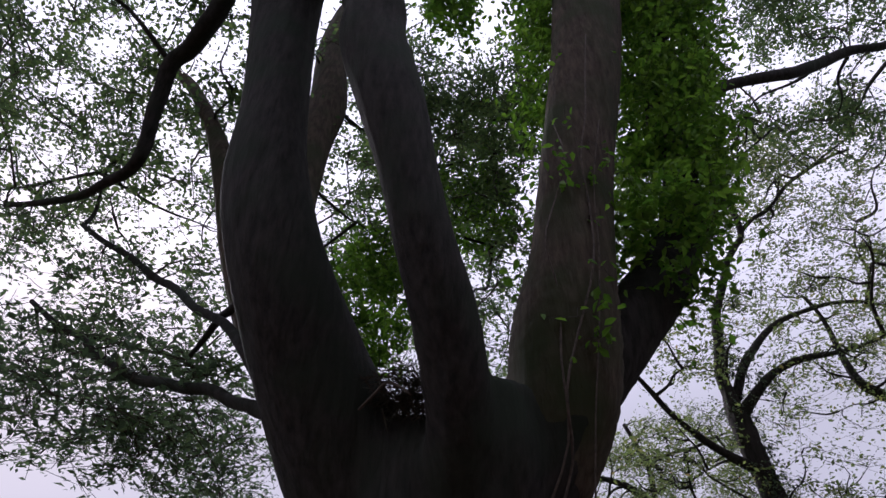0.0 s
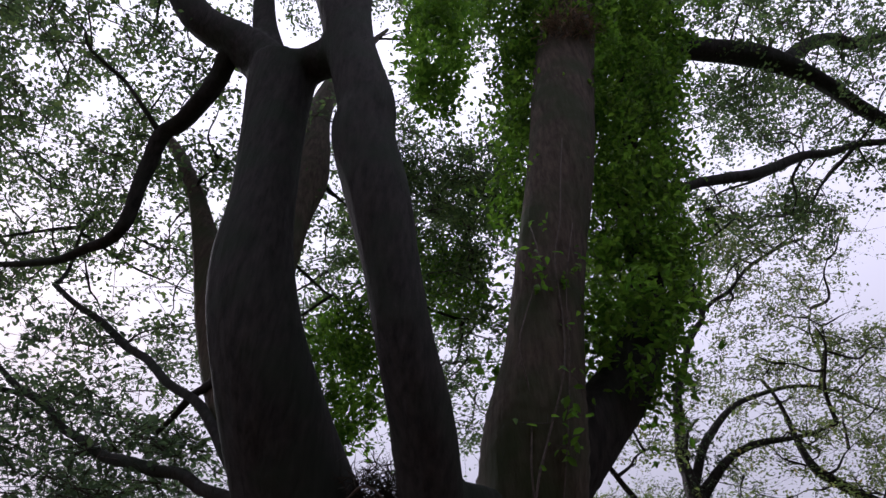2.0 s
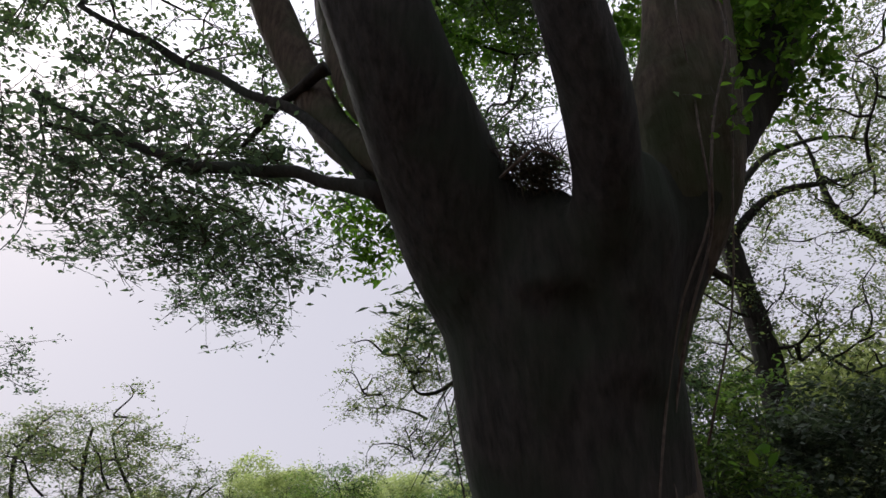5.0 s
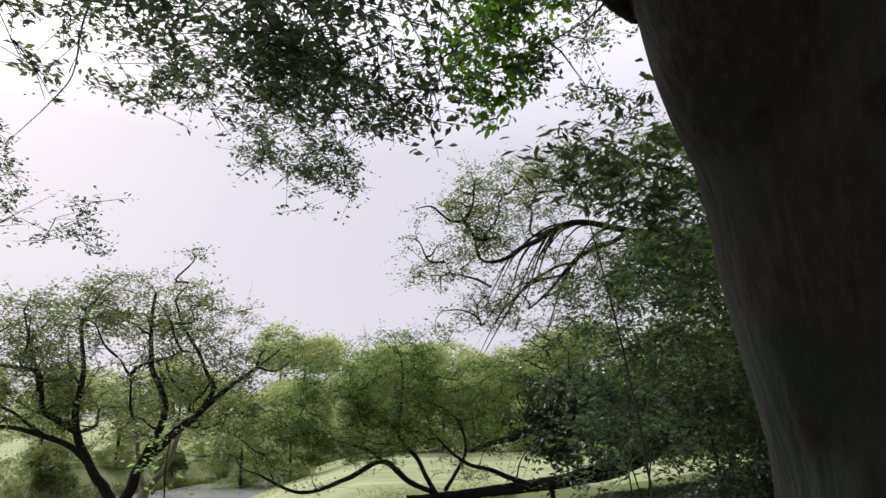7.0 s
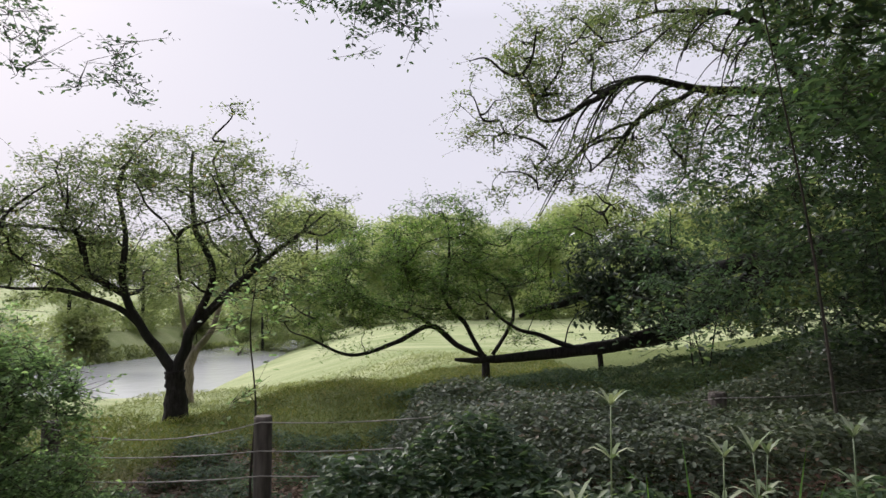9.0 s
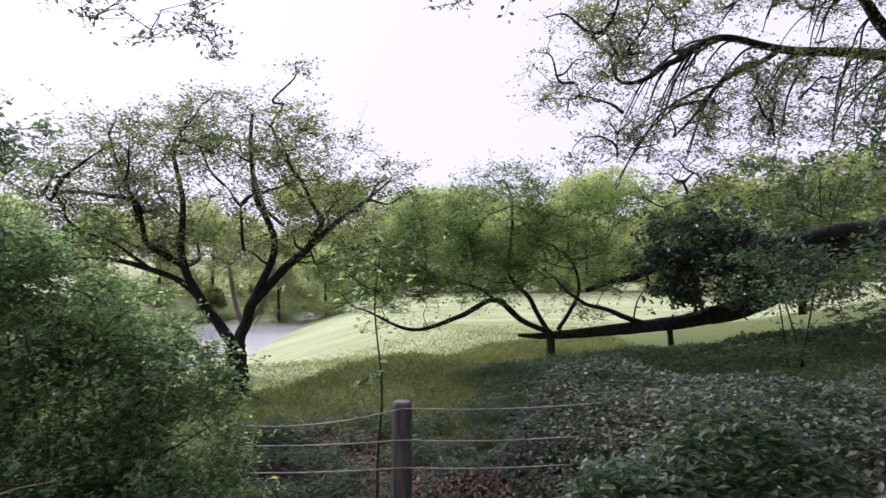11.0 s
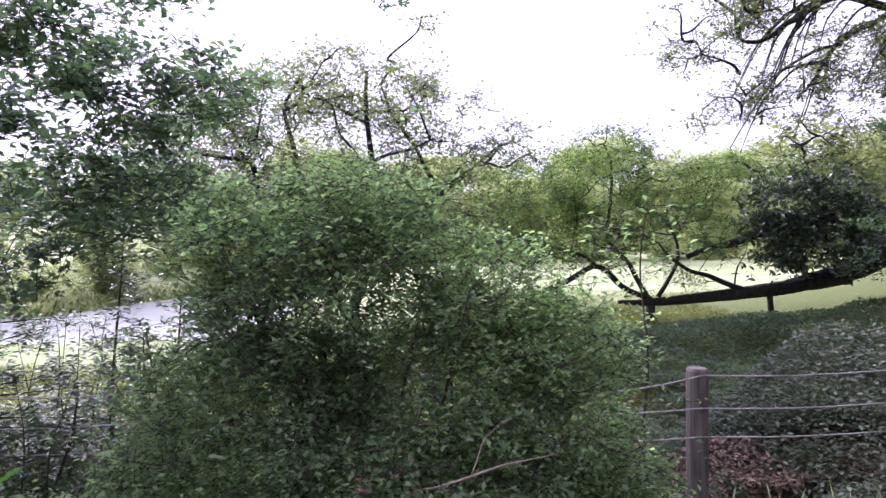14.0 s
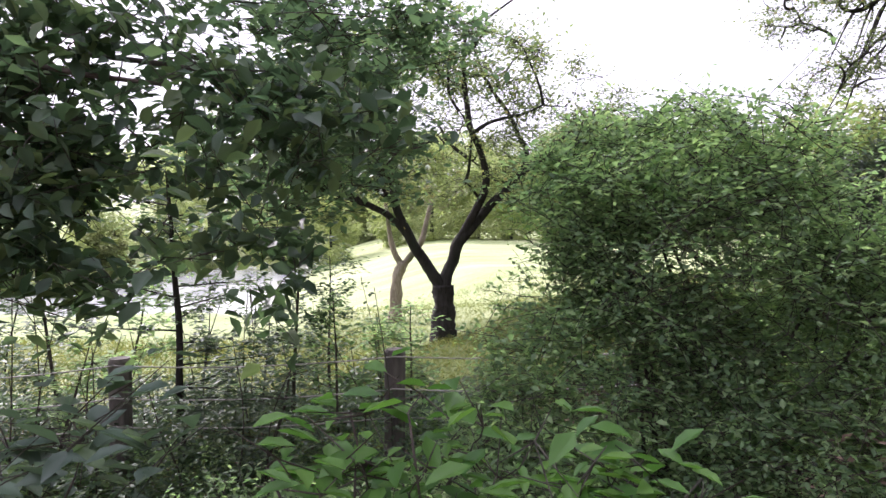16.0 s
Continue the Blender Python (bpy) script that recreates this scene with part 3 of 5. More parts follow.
ARCH_A = [(-2.81, 13.90, 0.61, 0.044), (-3.28, 13.80, 0.81, 0.044), (-3.74, 13.70, 1.15, 0.043), (-4.32, 13.60, 0.89, 0.035), (-5.05, 13.50, 0.70, 0.028), (-5.77, 13.40, 1.01, 0.013)]
ARCH_B = [(-3.71, 13.70, 1.13, 0.036), (-4.14, 13.80, 1.39, 0.022), (-4.72, 13.90, 1.55, 0.014), (-5.22, 14.00, 1.94, 0.011)]
ARCH_C = [(-2.84, 13.90, 0.61, 0.044), (-3.17, 13.90, 1.19, 0.037), (-3.50, 14.00, 1.68, 0.029), (-3.40, 14.00, 2.62, 0.022), (-3.54, 14.00, 3.13, 0.015)]
ARCH_D = [(-2.69, 13.90, 0.65, 0.037), (-2.32, 14.00, 1.23, 0.029), (-2.45, 14.10, 1.82, 0.022), (-2.94, 14.20, 2.13, 0.015)]
ARCH_E = [(-1.22, 13.90, 0.73, 0.051), (-1.92, 13.80, 0.98, 0.036), (-2.41, 13.70, 1.14, 0.028), (-2.80, 13.60, 1.52, 0.014)]
BOUGH_A = [(-2.14, 12.50, 4.69, 0.013), (-2.01, 12.50, 4.32, 0.025), (-1.54, 12.60, 4.43, 0.038), (-1.07, 12.80, 4.75, 0.045), (-0.52, 13.00, 5.11, 0.053), (0.03, 13.20, 5.18, 0.054), (0.90, 13.40, 5.09, 0.062), (2.17, 13.50, 5.10, 0.084), (3.24, 13.60, 4.77, 0.113), (4.19, 13.60, 3.74, 0.141), (4.81, 13.60, 2.72, 0.167)]
BOUGH_B = [(-1.31, 12.40, 3.49, 0.013), (-0.67, 12.80, 4.13, 0.028), (-0.07, 13.00, 4.62, 0.035), (0.66, 13.30, 5.02, 0.044)]
BOUGH_C = [(-0.61, 12.60, 5.91, 0.013), (-0.06, 12.80, 6.14, 0.028), (0.99, 13.00, 6.26, 0.044), (1.77, 13.20, 6.11, 0.066), (2.35, 13.40, 5.53, 0.090), (3.08, 13.50, 4.89, 0.105)]
BOUGH_D = [(2.12, 13.30, 5.90, 0.059), (2.11, 13.20, 6.58, 0.044), (1.81, 13.10, 7.35, 0.037)]
SAPLING = [(-0.60, 6.60, 1.50, 0.038), (-0.66, 6.60, 2.00, 0.034), (-0.70, 6.60, 2.55, 0.029), (-0.75, 6.60, 3.15, 0.022), (-0.80, 6.60, 3.70, 0.012)]
THIN = [(-5.02, 7.95, 0.30, 0.009), (-4.99, 7.95, 0.80, 0.007), (-5.04, 7.95, 1.35, 0.005), (-5.0, 7.95, 1.75, 0.003)]

# ---- ground and pond ----
def build_ground():
    xs = np.unique(np.concatenate([np.linspace(-1500, -80, 9), np.linspace(-80, -24, 40), np.linspace(-24, -16, 17), np.linspace(-16, 8, 91), np.linspace(8, 80, 37), np.linspace(80, 1500, 9)]))
    ys = np.unique(np.concatenate([np.linspace(-1500, -40, 9), np.linspace(-40, -2, 20), np.linspace(-2, 16, 91), np.linspace(16, 90, 70), np.linspace(90, 130, 20), np.linspace(130, 1500, 9)]))
    X, Y = np.meshgrid(xs, ys)
    v = np.stack([X, Y, ground_height(X, Y)], -1).reshape(-1, 3)
    nx, ny = len(xs), len(ys)
    i = (np.arange(ny - 1)[:, None] * nx + np.arange(nx - 1)[None]).ravel()
    t = np.vstack([np.stack([i, i + 1, i + nx + 1], 1), np.stack([i, i + nx + 1, i + nx], 1)])
    ob = tri_mesh("ground", v, t, SOIL)
    ob.data.shade_smooth()
    tagged(ob, "brown soil with fallen leaves that runs into a mown lawn", "ground", kind="structure")


build_ground()
pond = mesh_of("water", [(-260, 18, POND_LEVEL), (-2, 18, POND_LEVEL), (-2, 96, POND_LEVEL), (-260, 96, POND_LEVEL)], [(0, 1, 2, 3)], WATER)
tagged(pond, "still pond below the lawn, coloured pale like the sky it mirrors", "pond", kind="structure")

# ---- the great tree beside the path ----
TREE_PLACE = Matrix.Translation((-1.21, 4.8, 0)) @ Matrix.Rotation(radians(2.2), 4, "Z") @ Matrix.Translation((1.5, -4.8, 0))


def stand_by_tree(root):
    """The great tree and what grows round it share one place on the plan."""
    root.matrix_basis = TREE_PLACE @ root.matrix_basis
    return root


def points_along(paths, step=2):
    return np.vstack([smooth_path(p, 6)[::step, :3] for p in paths])


def side_branches(hubs, wood, count, radius, g):
    """Crooked secondary boughs from the limbs out into the crown, each grown from the nearest wood so far."""
    out, have = [], wood.copy()
    order = g.permutation(len(hubs))[:count]
    for n, k in enumerate(order):
        e = hubs[k]
        d = np.linalg.norm(have - e, axis=1) + 0.9 * np.maximum(0, have[:, 2] - e[2] + 0.1)
        a = have[np.argmin(d)]
        span = np.linalg.norm(e - a)
        if span < 0.25 or span > 1.9:
            continue
        r = radius * (0.5 + 0.4 * span) * (1.0 if n < count // 3 else 0.7)
        m1 = a + (e - a) * 0.35 + g.standard_normal(3) * span * 0.06 + np.array([0, 0, -0.05 * span])
        m2 = a + (e - a) * 0.7 + g.standard_normal(3) * span * 0.06 + np.array([0, 0, 0.04 * span])
        p = smooth_path([(*a, r), (*m1, r * 0.75), (*m2, r * 0.5), (*e, r * 0.25)], 4)
        out.append(p)
        have = np.vstack([have, p[4:, :3]])
    return out


def great_tree():
    g = np.random.default_rng(4)
    root = thing("tree", (-1.45, 4.8, gh(-1.45, 4.8)), "huge old tree with dark bark that forks into three great stems", "tree")
    base = gh(-1.45, 4.8)
    trunk = [(-1.6, 4.85, base - 0.15, 0.7), (-1.6, 4.85, base + 0.15, 0.55), (-1.59, 4.82, base + 0.6, 0.46), (-1.58, 4.8, 1.3, 0.42), (-1.57, 4.76, 1.9, 0.42),
             (-1.56, 4.7, 2.35, 0.42), (-1.58, 4.62, 2.65, 0.34), (-1.6, 4.6, 2.85, 0.2)]
    left = [(-1.66, 4.8, 1.5, 0.33), (-1.76, 4.72, 2.1, 0.36)] + STEM_LEFT
    middle = [(-1.56, 4.68, 1.5, 0.26), (-1.6, 4.58, 2.1, 0.24)] + STEM_MIDDLE
    right = [(-1.45, 4.8, 1.4, 0.26), (-1.42, 4.74, 2.0, 0.28)] + STEM_RIGHT[:3]
    web = [(-1.5, 4.5, 2.3, 0.25), (-1.4, 4.28, 2.85, 0.2), (-1.38, 4.15, 3.2, 0.1)]
    fork = [(-1.75, 4.62, 2.2, 0.3), (-1.8, 4.5, 2.7, 0.28), (-1.85, 4.42, 3.0, 0.2), (-1.87, 4.4, 3.12, 0.1)]
    saddle = [(-1.76, 4.4, 2.6, 0.24), (-1.75, 4.38, 2.85, 0.2), (-1.73, 4.36, 3.0, 0.15), (-1.72, 4.38, 3.09, 0.11)]
    v, t = joined([tube_arrays(smooth_path(p, 12), 40, 0.03, k, 0.03 if k == 0 else 0.015)
                   for k, p in enumerate((trunk, left, middle, right, BULGE[:4], LOW_ONE[:2], web, fork, saddle, FORK_LEFT, FORK_UP, BRIDGE, MIDDLE_RIGHT, MIDDLE_LEFT))])
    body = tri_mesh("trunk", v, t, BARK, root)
    fuse = body.modifiers.new("fuse", "REMESH")
    fuse.mode, fuse.voxel_size, fuse.use_smooth_shade = "VOXEL", 0.032, True
    soft = body.modifiers.new("soft", "SMOOTH")
    soft.factor, soft.iterations = 0.5, 12
    limb("stem", [(-1.40, 4.78, 0.7, 0.26), (-1.42, 4.74, 1.4, 0.275), (-1.42, 4.7, 2.0, 0.29), (-1.44, 4.62, 2.34, 0.283)] + STEM_RIGHT[1:], root, BARK_VINE, 30, 14, 0.04, "brown stem wrapped in climbing vines", 0.012, 7)
    limb("stem", [(-2.35, 4.4, 3.6, 0.12)] + STEM_BEHIND, root, BARK_VINE, 18, 8, 0.05, "lighter mossy stem")
    limb("stem", [(-2.25, 4.45, 3.3, 0.1)] + LEFT_BEHIND, root, BARK_VINE, 16, 8, 0.05, "lighter mossy stem", seed=9)
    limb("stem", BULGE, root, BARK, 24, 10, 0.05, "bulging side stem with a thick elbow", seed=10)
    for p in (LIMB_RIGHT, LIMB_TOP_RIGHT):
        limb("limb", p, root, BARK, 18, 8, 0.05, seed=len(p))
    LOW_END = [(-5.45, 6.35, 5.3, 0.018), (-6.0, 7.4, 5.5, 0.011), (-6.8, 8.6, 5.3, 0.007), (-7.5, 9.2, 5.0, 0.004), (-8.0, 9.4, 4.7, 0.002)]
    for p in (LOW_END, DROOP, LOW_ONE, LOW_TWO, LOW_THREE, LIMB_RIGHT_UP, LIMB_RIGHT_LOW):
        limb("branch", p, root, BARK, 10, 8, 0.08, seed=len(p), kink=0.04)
    # the crown in layers: low sprays over the pond side, then the high canopy
    low = hubs_in([(-3.6, 5.5, 3.75, 1.0, 0.9, 0.35), (-4.6, 6.2, 4.3, 1.5, 1.2, 0.55), (-4.2, 6.8, 4.2, 1.2, 1.6, 0.5), (-5.4, 6.3, 5.2, 1.5, 1.2, 0.8),
                   (-4.5, 8.6, 5.05, 0.7, 0.9, 0.35), (-4.1, 9.4, 5.3, 0.8, 0.8, 0.35), (-3.3, 7.2, 4.6, 0.7, 1.2, 0.25), (-3.1, 6.1, 3.5, 0.5, 0.6, 0.2), (-7.2, 9.5, 3.9, 0.7, 0.6, 0.4), (-8.3, 9.3, 4.6, 0.9, 0.7, 0.5),
                   (-5.24, 9.8, 4.95, 0.45, 0.4, 0.3), (-4.56, 9.0, 5.56, 0.7, 0.5, 0.35), (-5.93, 9.0, 5.54, 0.7, 0.5, 0.35), (-2.6, 6.6, 4.1, 0.4, 0.4, 0.3)], 0.27, g)
    high = hubs_in([(-5.6, 5.4, 7.3, 2.6, 2.0, 1.3), (-6.2, 4.2, 9.4, 2.8, 2.4, 1.2), (-3.0, 7.2, 8.2, 2.2, 1.8, 1.6), (-1.0, 7.5, 9.8, 2.4, 2.0, 1.6), (-4.5, 6.6, 6.1, 1.7, 1.6, 0.9),
                    (2.6, 5.6, 10.8, 2.6, 2.2, 1.0), (4.4, 6.0, 9.2, 2.2, 2.0, 1.2), (1.6, 7.6, 8.6, 1.8, 1.8, 1.4), (5.2, 5.4, 12.4, 2.6, 2.4, 1.0), (-3.6, 4.2, 12.6, 3.0, 2.4, 1.1),
                    (0.4, 4.8, 13.6, 3.0, 2.6, 1.1), (-7.4, 6.6, 8.0, 2.0, 1.8, 1.2), (-1.6, 9.2, 7.4, 2.0, 1.4, 1.2), (-3.2, 8.2, 6.6, 1.2, 0.8, 1.2), (-0.9, 8.5, 5.8, 1.0, 0.8, 1.0), (-2.4, 7.2, 9.4, 1.0, 0.9, 1.2)], 0.52, g)
    dense = hubs_in([(-0.9, 7.0, 8.2, 0.8, 0.9, 0.9), (-1.0, 6.8, 6.8, 0.5, 0.7, 0.8), (-2.2, 6.8, 8.0, 0.6, 0.7, 0.9), (-1.8, 7.4, 9.5, 1.2, 1.0, 0.9), (-0.6, 7.4, 9.8, 0.7, 0.8, 0.8), (-2.3, 6.4, 6.6, 0.4, 0.5, 0.6)], 0.45, g)
    wood = points_along((LOW_END, LOW_ONE, LOW_TWO, LOW_THREE, DROOP, STEM_LEFT, LEFT_BEHIND, STEM_BEHIND, FORK_LEFT, MIDDLE_LEFT, MIDDLE_RIGHT, LIMB_RIGHT, LIMB_RIGHT_UP, LIMB_RIGHT_LOW, LIMB_TOP_RIGHT), 3)
    low, high = with_voids(low, 0.5, 0.57), np.vstack([with_voids(high, 0.85, 0.5, 2), dense])
    boughs = side_branches(high, wood, 300, 0.026, g)
    tri_mesh("branchlet", *joined([tube_arrays(p, 6, 0.08, k) for k, p in enumerate(boughs)]), BARK, root)["kind"] = "stuff"
    v, t = twigs_to(low, wood, g, 0.006)
    tri_mesh("twig", v, t, TWIG, root)["kind"] = "stuff"
    v, t = twigs_to(high, wood, g, 0.013, reach=5)
    hung = with_voids(hubs_in([(-4.35, 9.8, 4.85, 0.42, 0.35, 0.25), (-4.2, 9.8, 4.55, 0.34, 0.3, 0.22), (-4.95, 9.8, 4.95, 0.3, 0.3, 0.2), (-4.4, 9.8, 4.3, 0.2, 0.2, 0.12)], 0.2, g), 0.4, 0.12)
    low = np.vstack([low, hung])
    tri_mesh("twig", v, t, TWIG, root)["kind"] = "stuff"
    foliage(root, low, 30, 0.17, 0.068, 0.033, LEAF_BEECH, TWIG, g, label="dark green leaves in low sprays")
    foliage(root, high, 100, 0.25, 0.065, 0.036, LEAF_CANOPY, TWIG, g, label="high leafy canopy with gaps of sky", sub=6)
    settle_parts(root)
    return root


stand_by_tree(great_tree())


def drape(name, balls, spacing, per, spread, length, width, seed, label, material=LEAF_VINE, category="climbing plant", at=None, wide=True, stems=()):
    g = np.random.default_rng(seed)
    x, y, z = balls[0][:3]
    root = thing(name, at or (x, y, z), label, category)
    hubs = with_voids(hubs_in(balls, spacing, g, 0.2), 0.35, 0.2, seed)
    foliage(root, hubs, per, spread, length, width, material, TWIG, g, 0.3, 0.8, 0.8, wide, "foliage", sub=3, twig=0.002)
    for s in stems:
        limb("vine_stem", s, root, VINE_WOOD, 6, 6, 0.1, kink=0.07)
    settle_parts(root)
    return root


stand_by_tree(drape("climbing_vine", [(-0.02, 4.6, 4.95, 0.36, 0.36, 0.6), (0.14, 4.6, 5.75, 0.42, 0.38, 0.75), (0.34, 4.6, 6.8, 0.46, 0.42, 0.85), (-0.25, 4.45, 4.25, 0.36, 0.34, 0.4), (0.65, 4.6, 8.0, 0.48, 0.42, 0.8),
      (0.95, 4.6, 9.2, 0.65, 0.45, 0.85), (-0.78, 4.6, 6.2, 0.18, 0.28, 1.1), (-0.58, 4.6, 7.8, 0.3, 0.32, 1.1), (-0.3, 4.3, 9.2, 0.7, 0.45, 0.6), (1.4, 4.4, 11.2, 1.1, 0.55, 0.6), (2.97, 4.5, 13.65, 0.5, 0.45, 0.4), (2.65, 4.6, 11.46, 0.4, 0.4, 0.4), (-0.86, 4.5, 4.6, 0.1, 0.2, 0.6), (-0.12, 3.98, 8.9, 0.5, 0.22, 0.5), (0.25, 3.95, 10.0, 0.65, 0.3, 0.7), (-0.42, 4.0, 8.2, 0.22, 0.14, 0.4), (0.1, 3.95, 8.15, 0.14, 0.12, 0.3)],
      0.14, 21, 0.13, 0.068, 0.034, 21, "bright green climbing vine with feathered leaves on a great stem"))
stand_by_tree(drape("hanging_vine", [(-1.5, 5.2, 9.4, 0.4, 0.35, 1.0), (-1.35, 5.1, 11.0, 0.55, 0.4, 1.0), (-0.72, 5.3, 5.2, 0.14, 0.2, 0.5), (-0.9, 5.1, 4.35, 0.1, 0.15, 0.35)], 0.2, 24, 0.18, 0.1, 0.05, 22, "green vine hanging between the stems of the tree"))
stand_by_tree(drape("climbing_vine", [(-2.4, 6.5, 5.3, 0.5, 0.5, 0.7), (-2.6, 6.8, 4.4, 0.35, 0.4, 0.5), (-2.2, 6.6, 6.2, 0.4, 0.4, 0.5), (-1.3, 7.4, 7.6, 0.6, 0.5, 0.8)], 0.17, 24, 0.15, 0.08, 0.038, 23, "bright green vine curtain seen between the stems"))
V1 = [(-1.32, 4.47, 0.10, 0.0084), (-1.36, 4.45, 0.90, 0.0072), (-1.34, 4.43, 1.60, 0.0072), (-1.30, 4.39, 2.20, 0.0066), (-1.08, 4.16, 2.80, 0.0066), (-0.98, 4.07, 3.40, 0.0060), (-0.86, 4.06, 4.20, 0.0054), (-0.72, 4.05, 5.00, 0.0048), (-0.55, 4.03, 6.00, 0.0036)]
V2 = [(-1.54, 4.39, 0.10, 0.0066), (-1.50, 4.38, 1.20, 0.0060), (-1.34, 4.35, 2.20, 0.0060), (-1.12, 4.14, 2.90, 0.0054), (-1.04, 4.06, 3.60, 0.0048), (-1.00, 4.05, 4.20, 0.0042), (-0.92, 4.06, 5.00, 0.0030)]
V3 = [(-1.22, 4.35, 2.00, 0.0048), (-0.92, 4.12, 3.00, 0.0042), (-0.82, 4.07, 3.90, 0.0036), (-0.62, 4.06, 5.00, 0.0030)]
stand_by_tree(drape("vine", [(-1.15, 4.3, 1.9, 0.06, 0.05, 0.5), (-0.8, 4.05, 4.6, 0.14, 0.05, 0.5), (-0.9, 4.05, 3.6, 0.12, 0.05, 0.3)], 0.1, 3, 0.06, 0.06, 0.03, 24,
      "thin woody vine that climbs the bark", at=(-1.2, 4.42, 0.1), stems=(V1, V2, V3)))
stand_by_tree(drape("dead_fronds", [(-0.2, 3.95, 7.95, 0.26, 0.12, 0.12)], 0.07, 14, 0.06, 0.16, 0.012, 27, "brown tuft of dead fronds below the climbing vine", LEAF_LITTER, "dead fronds", wide=False))

# the tuft of twigs in the fork
stand_by_tree(drape("twig_nest", [(-1.76, 4.25, 3.21, 0.12, 0.1, 0.13)], 0.05, 24, 0.06, 0.13, 0.007, 25, "dark tuft of dead twigs caught in the fork of the tree", TWIG, "twigs", wide=False,
      stems=([(-1.98, 4.12, 3.04, 0.006), (-1.85, 4.0, 3.1, 0.006), (-1.75, 3.98, 3.03, 0.004)],)))


def tree(name, paths, base, balls, spacing, per, spread, length, width, bark, leaf, seed, label, twig=0.006, sag=0.1, up=0.6, category="tree", reach=3.0, crown_label="", hollow=0.1, side=0, side_r=0.02):
    g = np.random.default_rng(seed)
    root = thing(name, base, label, category)
    for k, p in enumerate(paths):
        limb("trunk" if k == 0 else "branch", p, root, bark, 16 if k == 0 else 9, 8, 0.15 if k == 0 else 0.09, seed=seed + k, kink=0.0 if k == 0 else 0.045)
    hubs = with_voids(hubs_in(balls, spacing, g, hollow), 0.6, 0.27, seed)
    wood = points_along(paths, 2)
    if side:
        more = side_branches(hubs, wood, side, side_r, g)
        tri_mesh("branchlet", *joined([tube_arrays(p, 6, 0.1, k) for k, p in enumerate(more)]), bark, root)["kind"] = "stuff"
        wood = np.vstack([wood] + [p[3::2, :3] for p in more])
    made = twigs_to(hubs, wood, g, twig, sag, reach=reach)
    if made:
        tri_mesh("twig", *made, bark, root)["kind"] = "stuff"
    foliage(root, hubs, per, spread, length, width, leaf, bark, g, up, label=crown_label, twig=0.0026)
    settle_parts(root)
    return root


SIDE_BASE = [(2.6, 9.9, gh(2.6, 9.9) - 0.2, 0.24), (2.55, 9.9, 1.6, 0.18), (2.6, 9.9, 3.0, 0.17), (2.64, 9.85, 4.2, 0.16)]
stand_by_tree(tree("tree", (SIDE_BASE + [(2.53, 9.80, 5.46, 0.150), (2.49, 9.80, 6.00, 0.125), (2.47, 9.80, 6.45, 0.070)], *([(x, y, z, r * 0.72) for x, y, z, r in p] for p in (SIDE_A, SIDE_B, SIDE_C, SIDE_D, SIDE_E, SIDE_F))), (2.6, 9.9, gh(2.6, 9.9)),
     [(3.2, 9.4, 10.4, 1.8, 1.5, 0.9), (5.2, 9.1, 10.4, 1.5, 1.5, 1.0), (4.7, 9.7, 8.2, 1.9, 1.5, 0.7), (6.5, 10.0, 8.0, 1.5, 1.5, 1.0), (4.4, 10.0, 6.4, 1.7, 1.3, 0.6), (1.7, 9.2, 6.7, 0.9, 1.0, 0.8), (6.5, 10.2, 5.6, 1.8, 1.3, 1.1),
      (1.6, 9.8, 5.1, 1.0, 1.0, 0.6), (3.4, 9.9, 4.6, 1.2, 1.0, 0.7), (4.8, 10.2, 4.0, 1.4, 1.0, 0.7)],
     0.38, 40, 0.25, 0.07, 0.036, BARK_BLACK, LEAF_CHERRY, 31, "crooked dark-barked tree with thin yellow-green leaves", 0.012, side=230, side_r=0.034))
stand_by_tree(drape("climbing_vine", [(2.58, 9.8, 4.9, 0.24, 0.24, 0.7), (2.52, 9.8, 5.8, 0.22, 0.22, 0.5), (2.62, 9.75, 6.8, 0.18, 0.18, 0.45), (2.95, 9.7, 6.3, 0.25, 0.18, 0.18), (2.9, 9.85, 6.7, 0.2, 0.2, 0.3), (3.0, 9.65, 7.9, 0.2, 0.2, 0.4)], 0.15, 16, 0.1, 0.055, 0.03, 26,
      "dark ivy clumps on a crooked trunk", LEAF_DARK))
tree("cherry_tree", (CHERRY_TRUNK, CHERRY_A, CHERRY_B, CHERRY_C, CHERRY_D, CHERRY_E, CHERRY_F, CHERRY_G, CHERRY_H), (-7.43, 12.4, gh(-7.43, 12.4)),
     [(-7.7, 12.2, 2.8, 2.5, 1.5, 1.15), (-9.2, 11.9, 2.4, 1.3, 1.0, 0.8), (-6.1, 12.5, 2.4, 1.0, 1.0, 0.8), (-7.6, 12.3, 3.6, 1.5, 1.1, 0.5), (-5.26, 12.4, 2.76, 0.5, 0.6, 0.4), (-9.52, 12.0, 2.65, 0.6, 0.6, 0.4), (-6.45, 11.7, 4.3, 0.1, 0.1, 0.14)],
     0.3, 38, 0.19, 0.06, 0.032, BARK_BLACK, LEAF_CHERRY, 32, "leaning cherry tree with black forked branches on the lawn's edge", 0.008, 0.04, side=100, side_r=0.034)
